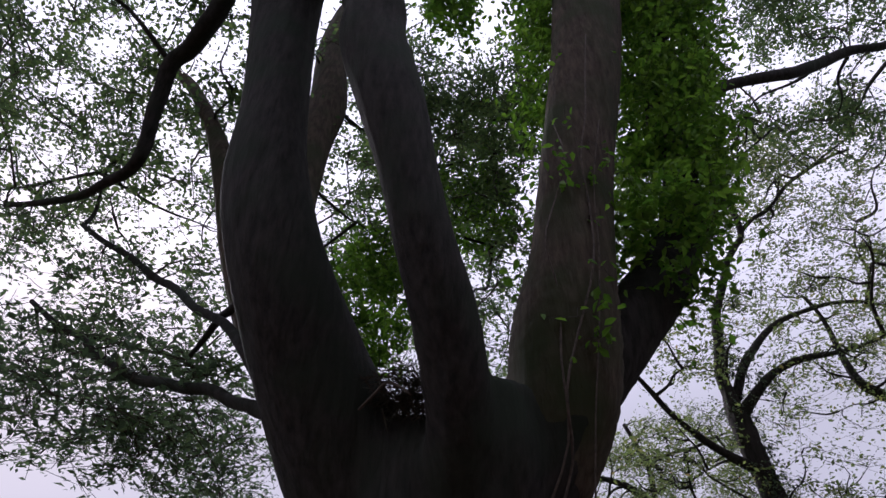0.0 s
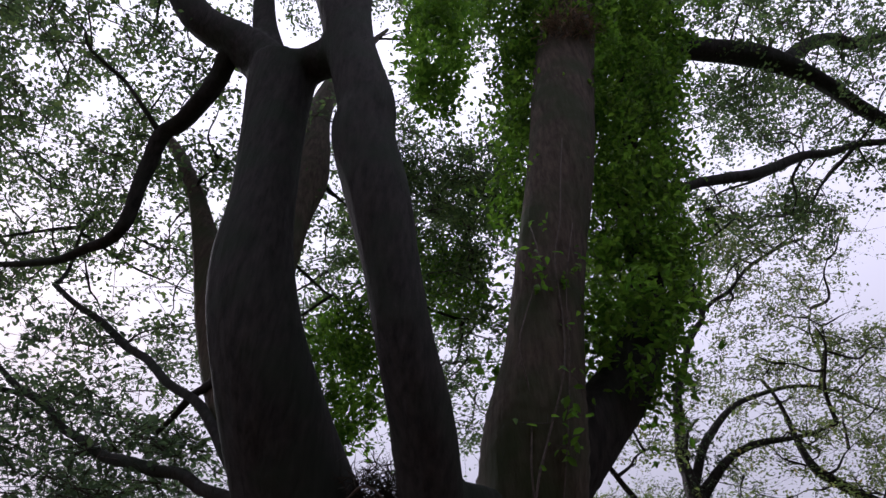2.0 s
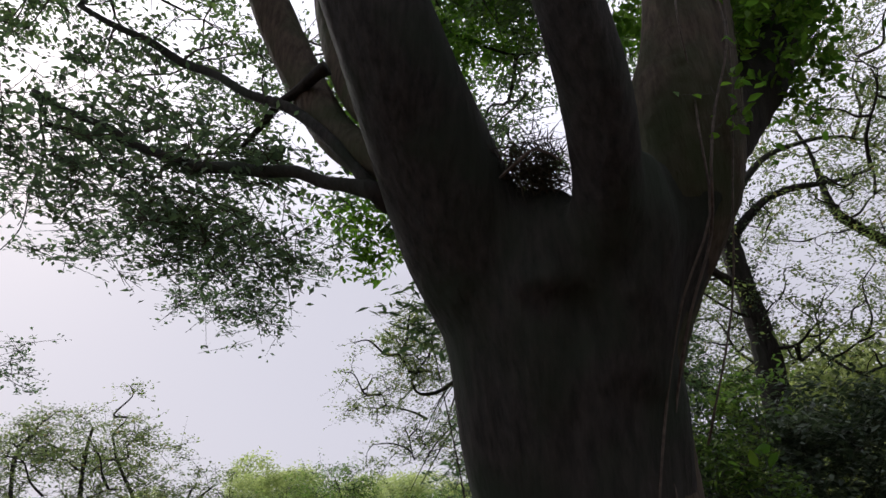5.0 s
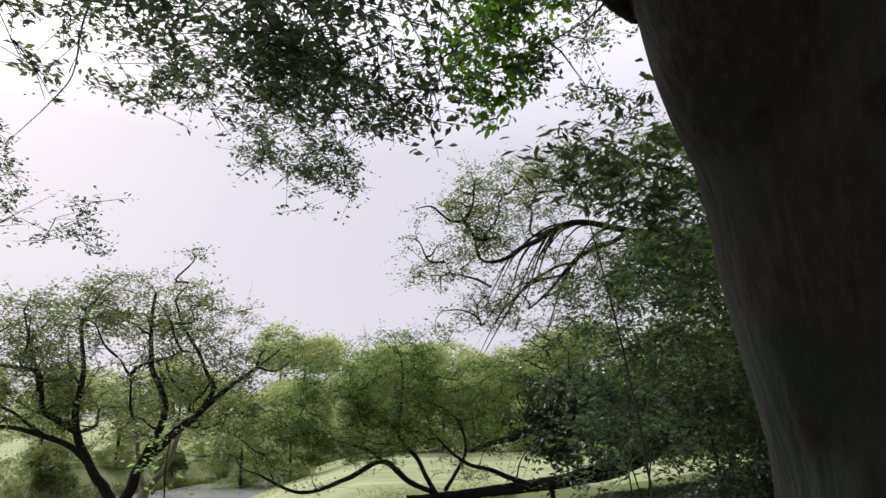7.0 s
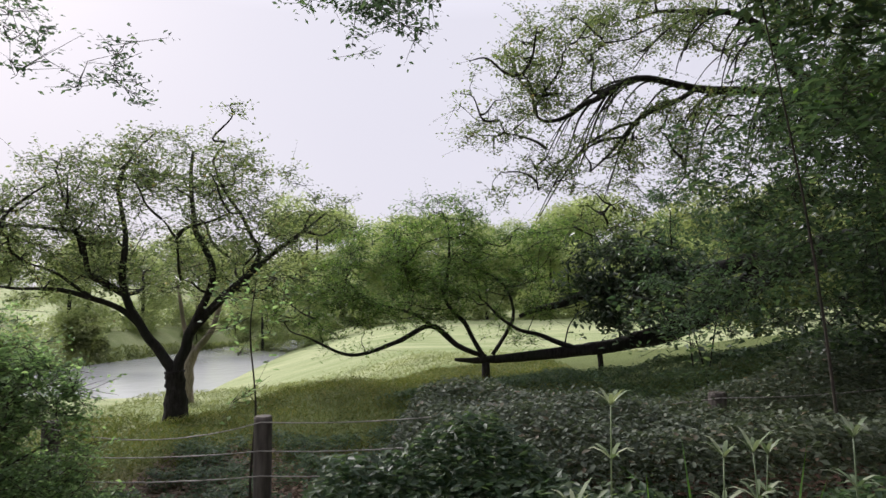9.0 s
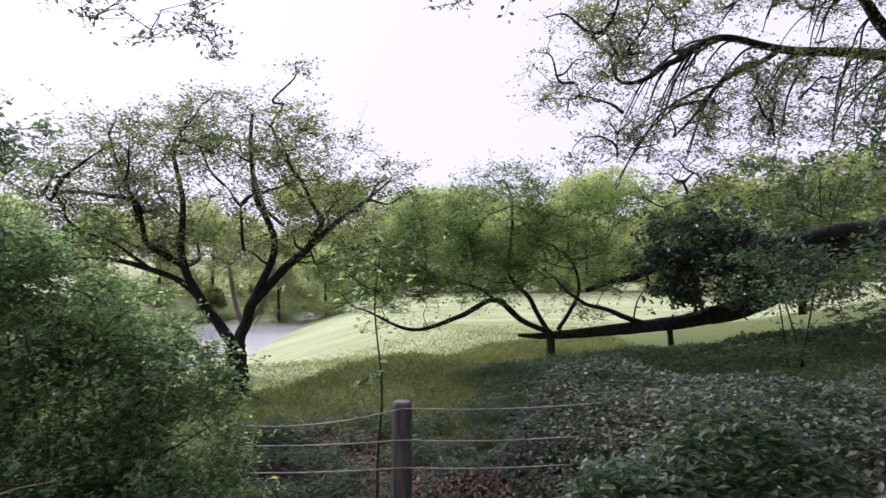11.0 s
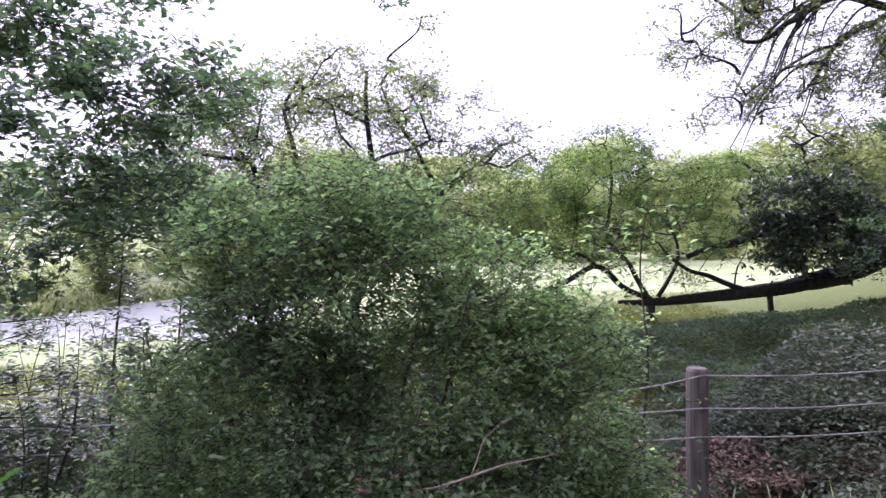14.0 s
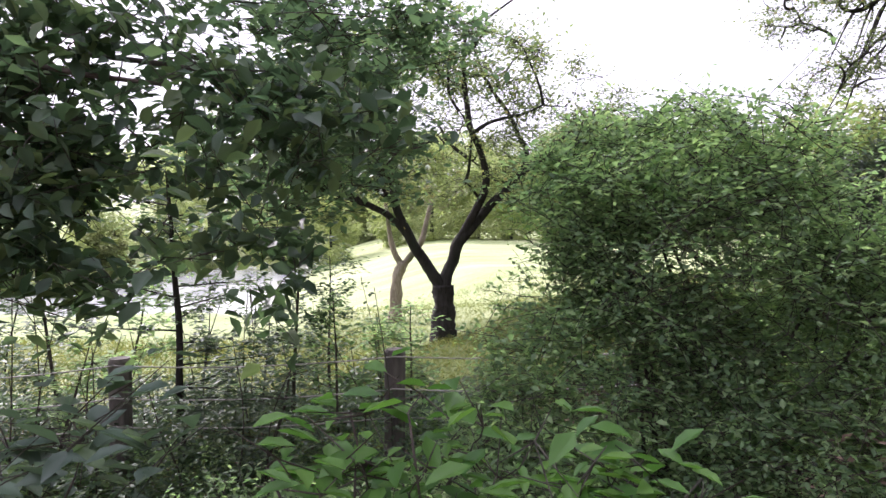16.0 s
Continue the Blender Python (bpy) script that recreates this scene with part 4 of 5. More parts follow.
tree("young_maple", (ARCH_A, ARCH_B, ARCH_C, ARCH_D, ARCH_E), (-2.81, 13.9, 0.5),
     [(-3.7, 13.8, 2.5, 1.3, 1.0, 0.65), (-4.8, 13.7, 1.9, 0.9, 0.9, 0.6), (-2.5, 14.0, 2.3, 1.0, 0.9, 0.55), (-5.4, 13.5, 1.2, 0.6, 0.8, 0.35), (-4.0, 13.7, 1.6, 1.2, 0.9, 0.35), (-3.6, 13.9, 3.1, 0.9, 0.7, 0.35), (-2.3, 13.8, 1.4, 0.7, 0.7, 0.3), (-5.9, 13.5, 1.5, 0.6, 0.6, 0.4), (-5.7, 13.4, 0.85, 0.45, 0.4, 0.22), (-5.0, 13.6, 0.75, 0.4, 0.4, 0.15),
      (-2.0, 14.4, 2.5, 0.9, 0.7, 0.45), (-1.0, 14.6, 2.7, 0.9, 0.7, 0.4), (-1.6, 14.2, 1.75, 0.7, 0.6, 0.3), (-4.7, 13.8, 2.5, 0.9, 0.8, 0.45), (-5.4, 13.6, 1.8, 0.6, 0.7, 0.4), (-3.2, 13.9, 1.9, 1.0, 0.8, 0.3), (-4.4, 13.6, 1.2, 1.0, 0.7, 0.2), (0.2, 14.8, 2.8, 0.8, 0.6, 0.4), (-2.4, 14.0, 0.95, 0.7, 0.5, 0.15)],
     0.23, 32, 0.16, 0.055, 0.028, BARK_BLACK, LEAF_FRESH, 33, "low spreading tree with fresh green leaves on the fallen trunk", 0.006, side=190, side_r=0.018)
def drooping(seed, count):
    """Thin crooked branches that leave the great boughs level and then hang."""
    g, out = np.random.default_rng(seed), []
    starts = np.vstack([smooth_path(p, 6) for p in (BOUGH_A[3:9], BOUGH_B[1:], BOUGH_C[2:5])])
    for k in range(count):
        a = starts[int(g.integers(len(starts)))]
        out_x, down, side = -g.uniform(0.5, 1.7), -g.uniform(0.8, 2.0), g.uniform(-0.5, 0.2)
        r = g.uniform(0.014, 0.03)
        out.append([(a[0], a[1], a[2], r), (a[0] + out_x * 0.35, a[1] + side * 0.3, a[2] + down * 0.12, r * 0.85), (a[0] + out_x * 0.7, a[1] + side * 0.6, a[2] + down * 0.45, r * 0.6), (a[0] + out_x, a[1] + side, a[2] + down, r * 0.25)])
    return out


tree("leaning_tree", (LOG + [(3.4, 13.5, 2.4, 0.3), (4.4, 13.5, 1.6, 0.34), (5.0, 13.5, gh(5.0, 13.5) - 0.2, 0.42)], LOG_UPPER, BOUGH_A, BOUGH_B, BOUGH_C, BOUGH_D, *drooping(36, 42)), (5.0, 13.5, gh(5.0, 13.5)),
     [(-1.7, 12.5, 5.2, 1.1, 0.9, 0.9), (-2.6, 12.3, 4.5, 0.8, 0.8, 0.9), (-0.4, 12.8, 5.9, 1.2, 0.9, 0.7), (-1.4, 12.4, 3.6, 1.0, 0.8, 0.5), (-0.1, 12.9, 4.0, 0.9, 0.8, 0.9), (1.4, 13.0, 6.2, 1.4, 1.0, 0.7), (1.4, 13.2, 4.4, 1.3, 0.9, 0.8),
      (-2.4, 12.2, 3.3, 0.6, 0.6, 0.4), (3.0, 13.2, 6.8, 1.4, 1.0, 0.9), (3.6, 13.0, 5.2, 1.2, 1.0, 0.9), (-0.9, 12.6, 2.9, 0.8, 0.6, 0.35)],
     0.26, 34, 0.18, 0.06, 0.031, BARK_BLACK, LEAF_CHERRY, 34, "old leaning tree with a nearly fallen trunk and drooping boughs", 0.01, -0.05, side=230, side_r=0.036, reach=4)
prop = thing("prop_stump", (-2.81, 13.9, gh(-2.81, 13.9)), "short dark post that props up the fallen trunk", "post")
limb("post", [(-2.81, 13.9, gh(-2.81, 13.9) - 0.1, 0.07), (-2.81, 13.9, 0.52, 0.07)], prop, BARK_BLACK, 12, 3)
settle_parts(prop)
prop = thing("prop_stump", (-0.85, 13.9, gh(-0.85, 13.9)), "dark upright stake under the fallen trunk", "post")
limb("post", [(-0.85, 13.9, gh(-0.85, 13.9) - 0.1, 0.05), (-0.84, 13.9, 0.3, 0.046), (-0.86, 13.9, 0.66, 0.05)], prop, BARK_BLACK, 10, 3, 0.1)
settle_parts(prop)
drape("evergreen_shrub", [(-0.5, 13.6, 2.1, 0.95, 0.6, 0.5), (-0.1, 13.6, 1.5, 0.9, 0.6, 0.5), (-0.8, 13.6, 1.4, 0.5, 0.5, 0.35), (0.6, 13.5, 1.9, 0.6, 0.5, 0.4), (-0.2, 13.5, 2.55, 0.4, 0.4, 0.3), (-1.3, 13.6, 1.75, 0.3, 0.3, 0.3)], 0.21, 19, 0.15, 0.13, 0.05, 41, "dense dark glossy-leaved shrub on the leaning trunk", LEAF_DARK, "shrub")


# ---- shrubs and undergrowth ----
def bush(name, base, balls, spacing, per, spread, length, width, leaf, seed, label, stalks=14, stalk=0.012, wide=False, up=0.6, category="bush", droop=0.0, lean=0.35, wood=TWIG, reach=2.0, height=0.8):
    g = np.random.default_rng(seed)
    x0, y0 = base
    root = thing(name, (x0, y0, gh(x0, y0)), label, category)
    b = np.array(balls)
    paths = []
    for k in range(stalks):
        c = b[k % len(b)]
        x, y = x0 + g.normal() * lean * 0.6, y0 + g.normal() * lean * 0.5
        e = c[:3] + g.standard_normal(3) * c[3:] * 0.4
        z = gh(x, y) - 0.03
        m = np.array([x * 0.6 + e[0] * 0.4, y * 0.6 + e[1] * 0.4, z + (e[2] - z) * 0.55]) + g.standard_normal(3) * 0.04
        paths.append([(x, y, z, stalk), (*m, stalk * 0.75), (*e, stalk * 0.35)])
    pieces = [tube_arrays(smooth_path(p, 4), 6, 0.08, k) for k, p in enumerate(paths)]
    hubs = with_voids(hubs_in(balls, spacing, g, 0.15), 0.3, 0.2, seed)
    made = twigs_to(hubs, points_along(paths, 2), g, stalk * 0.35, reach=reach) if len(hubs) < 2500 else None
    if made:
        pieces.append(made)
    tri_mesh("stalk", *joined(pieces), wood, root)["kind"] = "stuff"
    foliage(root, hubs, per, spread, length, width, leaf, wood, g, up, 0.6, droop, wide, "foliage", twig=0.002, sub=4)
    settle_parts(root)
    return root


# the big bush by the fence
bush("bush", (-6.7, 6.75), [(-6.75, 6.6, 1.25, 0.66, 0.45, 0.42), (-6.95, 6.7, 1.6, 0.5, 0.4, 0.28), (-6.35, 6.6, 0.95, 0.6, 0.42, 0.45), (-7.15, 6.6, 0.75, 0.6, 0.4, 0.55), (-6.5, 6.3, 0.5, 0.8, 0.35, 0.45), (-5.95, 6.6, 0.75, 0.4, 0.35, 0.35),
      (-7.2, 6.3, 0.3, 0.8, 0.3, 0.35), (-6.1, 6.3, 0.25, 0.5, 0.3, 0.3), (-6.1, 6.65, 1.3, 0.35, 0.35, 0.3), (-5.85, 6.6, 1.05, 0.3, 0.3, 0.3), (-6.7, 6.65, 1.72, 0.4, 0.35, 0.2), (-7.2, 6.7, 1.5, 0.35, 0.35, 0.25), (-5.72, 6.55, 0.75, 0.28, 0.3, 0.28), (-5.65, 6.6, 0.42, 0.3, 0.3, 0.3)], 0.1, 36, 0.085, 0.031, 0.017, LEAF_BUSH, 51, "dense waist-high to head-high bush with small green leaves by the fence", 26, 0.011)
bush("bush", (-8.1, 6.8), [(-7.8, 6.7, 0.2, 0.5, 0.35, 0.25), (-8.6, 6.8, 0.1, 0.6, 0.4, 0.22), (-7.5, 6.9, 0.5, 0.3, 0.3, 0.3)], 0.12, 30, 0.085, 0.04, 0.018, LEAF_BUSH, 53, "waist-high bush with small dark leaves among the saplings", 22, 0.009)
def dead_branch():
    root = thing("dead_branch", (-6.35, 6.2, 0.45), "dry pale broken branch caught in the front of the bush", "branch")
    limb("stick", [(-6.43, 6.05, 0.72, 0.0018), (-6.36, 6.05, 0.73, 0.0036), (-6.24, 6.05, 0.77, 0.0048), (-6.15, 6.05, 0.80, 0.0036), (-6.03, 6.05, 0.82, 0.0018), (-5.96, 6.05, 0.84, 0.0009)], root, DRY_WOOD, 6, 5, 0.1, kink=0.02)
    limb("stick", [(-6.27, 6.05, 0.76, 0.0030), (-6.24, 6.05, 0.84, 0.0027), (-6.22, 6.05, 0.89, 0.0018), (-6.15, 6.05, 0.95, 0.0009)], root, DRY_WOOD, 6, 5, 0.1, kink=0.02)
    g = np.random.default_rng(52)
    foliage(root, hubs_in([(-6.49, 6.08, 0.72, 0.13, 0.05, 0.05)], 0.07, g), 14, 0.05, 0.045, 0.022, LEAF_LITTER, DRY_WOOD, g, 0.3, name="dead_leaf", twig=0.0015)
    settle_parts(root)


dead_branch()
# saplings and stalks down to the lawn
def tiered(seed, x, y, h, r0, tiers, leaf, label, width=0.5, lean=0.1, wood=BARK_BLACK):
    """A slender tree whose side twigs hold flat, nearly level sprays one above another."""
    g = np.random.default_rng(seed)
    z = gh(x, y)
    root = thing("sapling", (x, y, z), label, "sapling")
    bend = g.uniform(-lean, lean, 2)
    main = [(x, y, z - 0.05, r0), (x + bend[0] * 0.4, y, z + h * 0.35, r0 * 0.85), (x + bend[0], y + bend[1] * 0.5, z + h * 0.7, r0 * 0.6), (x + bend[0] * 1.3, y + bend[1], z + h, r0 * 0.25)]
    limb("trunk", main, root, wood, 8, 8, 0.06, seed=seed, kink=0.02)
    line = smooth_path(main, 10)
    hubs, rod_a, rod_b = [], [], []
    for k in range(tiers):
        p = line[int((0.22 + 0.76 * (k + g.uniform(0, 0.6)) / tiers) * (len(line) - 1))][:3]
        a, reach = g.uniform(0, math.tau), width * g.uniform(0.5, 1.1) * (1.15 - 0.6 * k / tiers)
        e = p + np.array([math.cos(a) * reach, math.sin(a) * reach * 0.6, g.uniform(0.0, 0.12)])
        rod_a.append(p)
        rod_b.append(e)
        for u in np.linspace(0.3, 1.0, max(3, int(reach / 0.09))):
            hubs.append(p + (e - p) * u + g.standard_normal(3) * (0.035, 0.035, 0.008))
    tri_mesh("twig", *rods(np.array(rod_a), np.array(rod_b), r0 * 0.22 + 0.001, 0.0015), wood, root)["kind"] = "stuff"
    foliage(root, np.array(hubs), 21, 0.09, 0.06, 0.028, leaf, wood, g, 1.6, 0.16, name="foliage", sub=3, twig=0.0015)
    settle_parts(root)


tiered(60, -9.31, 8.2, 2.0, 0.028, 22, LEAF_SHADE, "slender dark-stemmed sapling with level tiers of small leaves", 0.65)
for k, (x, y, h, n) in enumerate([(-8.35, 8.3, 1.2, 12), (-8.7, 8.5, 1.9, 16), (-8.95, 8.7, 1.3, 12), (-9.9, 8.6, 1.5, 14), (-10.4, 8.9, 1.9, 16), (-11.1, 9.3, 1.8, 14), (-8.1, 8.9, 1.0, 10), (-8.55, 9.3, 1.4, 10), (-11.8, 9.6, 2.1, 14), (-10.7, 8.1, 1.3, 10),
                                  (-12.6, 10.2, 2.1, 14), (-9.6, 9.3, 1.2, 9), (-7.9, 8.4, 1.1, 9), (-8.8, 7.9, 0.9, 7), (-9.15, 7.8, 0.8, 6), (-10.1, 8.2, 1.0, 8)]):
    tiered(61 + k, x, y, h, (0.011, 0.014, 0.008)[k % 3], n, LEAF_SHADE if k % 3 else LEAF_BUSH, "thin dark-stalked sapling with flat leafy twigs at the lawn's edge", 0.38, 0.2, TWIG)
STRAWS = np.random.default_rng(59)
for k in range(38):
    x, y = STRAWS.uniform(-10.8, -7.5), STRAWS.uniform(7.7, 9.0)
    z, h = gh(x, y), STRAWS.uniform(0.6, 1.5)
    stalk = thing("dry_stalk", (x, y, z), "thin bare dry stalk standing in the undergrowth", "stalk")
    limb("stem", [(x, y, z - 0.03, 0.007), (x + STRAWS.uniform(-0.08, 0.08), y, z + h * 0.55, 0.004), (x + STRAWS.uniform(-0.2, 0.2), y, z + h, 0.002)], stalk, TWIG, 5, 4, 0.1, seed=k)
    settle_parts(stalk)
# dark undergrowth to the right of the great tree and behind it
stand_by_tree(bush("evergreen_tree", (-0.3, 8.6), [(-0.4, 8.2, 2.2, 1.0, 0.7, 0.5), (-0.9, 8.0, 1.7, 0.9, 0.7, 0.35), (0.3, 8.4, 3.0, 1.2, 0.8, 0.6), (-0.2, 8.3, 3.5, 0.9, 0.7, 0.5), (0.8, 8.4, 1.8, 1.0, 0.7, 0.6), (-1.2, 7.9, 2.5, 0.6, 0.6, 0.3), (0.2, 8.2, 1.3, 0.9, 0.6, 0.35),
      (-1.9, 8.2, 1.55, 0.5, 0.5, 0.1), (-1.8, 8.3, 2.0, 0.55, 0.5, 0.1), (-1.7, 8.2, 2.5, 0.5, 0.5, 0.12), (-1.9, 8.0, 1.2, 0.4, 0.4, 0.08), (-1.2, 8.1, 3.0, 0.7, 0.5, 0.15), (-1.3, 8.0, 1.4, 0.6, 0.5, 0.15)],
     0.21, 30, 0.16, 0.07, 0.028, LEAF_SHADE, 81, "dark evergreen with drooping tiers of leaves beside the path", 1, 0.02, category="tree", lean=0.25, wood=BARK_BLACK))
stand_by_tree(bush("laurel_bush", (2.2, 9.4), [(1.0, 8.6, 2.3, 0.9, 0.7, 0.6), (1.9, 8.8, 2.2, 1.2, 0.8, 0.9), (3.2, 9.0, 2.4, 1.4, 0.8, 1.0), (4.6, 9.2, 2.8, 1.6, 0.9, 1.1), (2.5, 9.0, 3.1, 0.8, 0.6, 0.5), (0.6, 8.6, 1.3, 1.0, 0.7, 0.6), (3.4, 9.0, 1.3, 1.6, 0.8, 0.7)], 0.27, 38, 0.2, 0.12, 0.045, LEAF_DARK, 82, "dark broad-leaved bush behind the great tree", 7, 0.02))
stand_by_tree(bush("shrub", (0.4, 7.1), [(0.25, 7.0, 2.5, 0.38, 0.3, 0.4), (0.4, 7.0, 1.8, 0.5, 0.3, 0.5), (0.1, 7.0, 1.3, 0.35, 0.3, 0.4), (0.7, 7.2, 2.9, 0.35, 0.3, 0.25)], 0.16, 26, 0.12, 0.07, 0.032, LEAF_FRESH, 89, "bright green shrub beside the great trunk", 8, 0.01, category="shrub", lean=0.2))
stand_by_tree(bush("sapling", (-1.75, 6.4), [(-1.95, 6.3, 3.3, 0.5, 0.35, 0.28), (-1.5, 6.3, 2.9, 0.5, 0.35, 0.25), (-1.8, 6.3, 2.5, 0.35, 0.3, 0.15)], 0.17, 22, 0.13, 0.11, 0.034, LEAF_SHADE, 88, "slender sapling with long dark leaflets behind the great tree", 1, 0.009, category="sapling", lean=0.08))
stand_by_tree(bush("maple_sapling", (-0.95, 7.0), [(-1.2, 6.9, 2.7, 0.7, 0.5, 0.3), (-0.8, 6.9, 2.2, 0.6, 0.5, 0.2), (-1.4, 7.0, 1.9, 0.6, 0.5, 0.18), (-0.5, 6.8, 3.1, 0.6, 0.5, 0.3)], 0.17, 36, 0.14, 0.06, 0.026, LEAF_SHADE, 83, "slender sapling with layered green leaves", 2, 0.0045, category="sapling", lean=0.12, wood=BARK_BLACK))
tree("sapling", ([(-0.5, 6.6, gh(-0.5, 6.6) - 0.05, 0.05)] + SAPLING, [(-0.68, 6.6, 2.3, 0.016), (-0.95, 6.6, 2.6, 0.011), (-1.25, 6.65, 2.95, 0.006)], [(-0.72, 6.6, 2.8, 0.013), (-0.55, 6.6, 2.95, 0.009), (-0.4, 6.65, 3.0, 0.006)]), (-0.5, 6.6, gh(-0.5, 6.6)),
     [(-0.9, 6.8, 3.0, 0.5, 0.4, 0.25), (-0.3, 6.9, 2.3, 0.4, 0.4, 0.15)], 0.26, 14, 0.14, 0.07, 0.035, BARK_PALE, LEAF_VINE, 84, "pale-barked young tree with light green leaves", 0.005, category="sapling")
tree("sapling", ([(-5.02, 7.95, gh(-5.02, 7.95) - 0.05, 0.01)] + THIN,), (-5.02, 7.95, gh(-5.02, 7.95)), [(-5.0, 7.95, 1.55, 0.3, 0.2, 0.3), (-4.95, 7.95, 1.1, 0.35, 0.2, 0.12), (-5.0, 7.95, 0.85, 0.3, 0.2, 0.06)], 0.16, 10, 0.12, 0.06, 0.03, TWIG, LEAF_BUSH, 85, "thin young tree with few leaves behind the fence", 0.003, category="sapling")

bush("sapling", (-0.2, 11.8), [(-0.5, 11.7, 2.2, 0.7, 0.4, 0.12), (-0.2, 11.8, 1.75, 0.8, 0.5, 0.12), (0.3, 11.8, 2.6, 0.8, 0.5, 0.18), (-0.6, 11.6, 1.3, 0.6, 0.4, 0.1), (0.5, 11.9, 1.4, 0.6, 0.4, 0.2), (-0.1, 11.8, 3.0, 0.6, 0.4, 0.12)],
     0.17, 30, 0.14, 0.06, 0.03, LEAF_HANGING, 90, "young tree with level green sprays before the leaning trunk", 3, 0.012, category="sapling", lean=0.25, wood=BARK_BLACK)


def carpet(name, x0, x1, y0, y1, top, n, length, width, leaf, seed, label, category="ground cover", up=1.0, wide=False, thick=0.25, droop=0.0):
    """Low growth over the ground: top(x, y) gives its height above the soil."""
    g = np.random.default_rng(seed)
    x, y = g.uniform(x0, x1, n), g.uniform(y0, y1, n)
    h = top(x, y)
    keep = h > 0.015
    x, y, h = x[keep], y[keep], h[keep]
    z = ground_height(x, y) + h * (1 - thick * g.uniform(0, 1, len(x)) ** 2) + g.standard_normal(len(x)) * 0.02
    v, t = leaves(np.stack([x, y, z], 1), length, width, g, up, droop, wide)
    cx, cy = (x0 + x1) / 2, (y0 + y1) / 2
    ob = tri_mesh(name, v, t, leaf)
    return tagged(ob, label, category, kind="stuff")


def ripple(x, y, a=1.0):
    return 0.5 + 0.22 * np.sin(2.3 * x * a + 1.1 * y) + 0.18 * np.sin(3.7 * y * a - 1.9 * x + 1) + 0.12 * np.sin(7.1 * x + 5.3 * y)


def edge(v, a, b):
    u = np.clip((v - a) / (b - a), 0, 1)
    return u * u * (3 - 2 * u)


tree("tree", ([(-8.1, 14.5, gh(-8.1, 14.5) - 0.1, 0.12), (-8.09, 14.5, 0.38, 0.09), (-7.98, 14.5, 0.75, 0.09)], [(-7.98, 14.5, 0.7, 0.06), (-7.7, 14.5, 1.1, 0.05), (-7.5, 14.6, 1.8, 0.03)], [(-8.0, 14.5, 0.7, 0.06), (-8.2, 14.5, 1.2, 0.04), (-8.3, 14.4, 2.0, 0.02)]),
     (-8.1, 14.5, gh(-8.1, 14.5)), [(-7.5, 14.6, 2.0, 0.8, 0.7, 0.5), (-8.4, 14.4, 2.2, 0.8, 0.7, 0.5)], 0.3, 16, 0.18, 0.08, 0.04, BARK_PALE, LEAF_CHERRY, 86, "small tree with a pale trunk on the lawn near the pond", 0.008)


carpet("ground_cover", -4.7, 3.5, 5.4, 9.6, lambda x, y: (0.72 + 0.26 * ripple(x, y)) * edge(x + 0.15 * (y - 7), -4.15, -3.5) * edge(y, 5.3, 6.4) * (1 - edge(y, 8.2, 9.6)) * 1.12, 200000, 0.045, 0.025, LEAF_GREY, 91,
       "waist-high bank of grey-green ground cover along the fence")
carpet("ground_cover", -5.2, -2.0, 4.9, 6.4, lambda x, y: (0.5 + 0.6 * ripple(x, y, 1.4)) * edge(x, -4.7, -4.0) * edge(y, 4.9, 5.4) * (1 - edge(y, 6.1, 6.7)), 42000, 0.05, 0.025, LEAF_SHADE, 92, "low tangled undergrowth at the foot of the fence")
carpet("undergrowth", -12.5, -5.8, 5.3, 8.6, lambda x, y: (0.1 + (0.42 - 0.22 * (1 - edge(x, -8.3, -7.3)) * edge(y, 6.8, 7.4)) * ripple(x, y, 1.5)) * edge(y, 5.2, 5.8) * (1 - edge(x, -6.6, -5.8)), 70000, 0.05, 0.023, LEAF_BUSH, 93, "knee-high dark undergrowth by the fence")
carpet("undergrowth", -4.7, 2.5, 9.0, 13.0, lambda x, y: (0.06 + 0.2 * ripple(x, y, 1.2) + 0.16 * edge(y, 11.0, 11.8) * (1 - edge(y, 12.4, 13.0))) * edge(x + 0.5 * ripple(y * 2, x), -4.3, -2.6), 70000, 0.05, 0.026, LEAF_SHADE, 94, "low ground cover under the leaning tree")
carpet("leaf_litter", -6.6, -1.5, 4.2, 10.2, lambda x, y: 0.03 + 0 * x, 50000, 0.055, 0.03, LEAF_LITTER, 95, "reddish-brown fallen leaves", "fallen leaves", 1.6, thick=1.0)
# the darker blades stop at the painted shade edge, the sunlit ones start there
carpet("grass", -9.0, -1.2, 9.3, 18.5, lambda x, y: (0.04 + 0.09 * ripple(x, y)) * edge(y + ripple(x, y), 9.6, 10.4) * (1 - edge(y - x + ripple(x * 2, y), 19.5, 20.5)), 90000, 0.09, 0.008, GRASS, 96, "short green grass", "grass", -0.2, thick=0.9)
carpet("grass", -9.5, 5.0, 12.0, 24.0, lambda x, y: (0.03 + 0.05 * ripple(x, y)) * (ripple(x * 9.1, y * 7.7) > edge(y, 15.0, 26.0) * 1.05) * edge(y - x + ripple(x * 2, y), 19.2, 20.0), 70000, 0.1, 0.012, GRASS_SUNLIT, 101, "short lawn grass in a pale sunlit colour", "grass", -0.2, thick=0.9)
carpet("grass", -13.5, -8.0, 7.6, 13.0, lambda x, y: 0.05 + 0.07 * ripple(x, y), 30000, 0.11, 0.01, GRASS, 97, "short green grass", "grass", -0.2, thick=0.9)


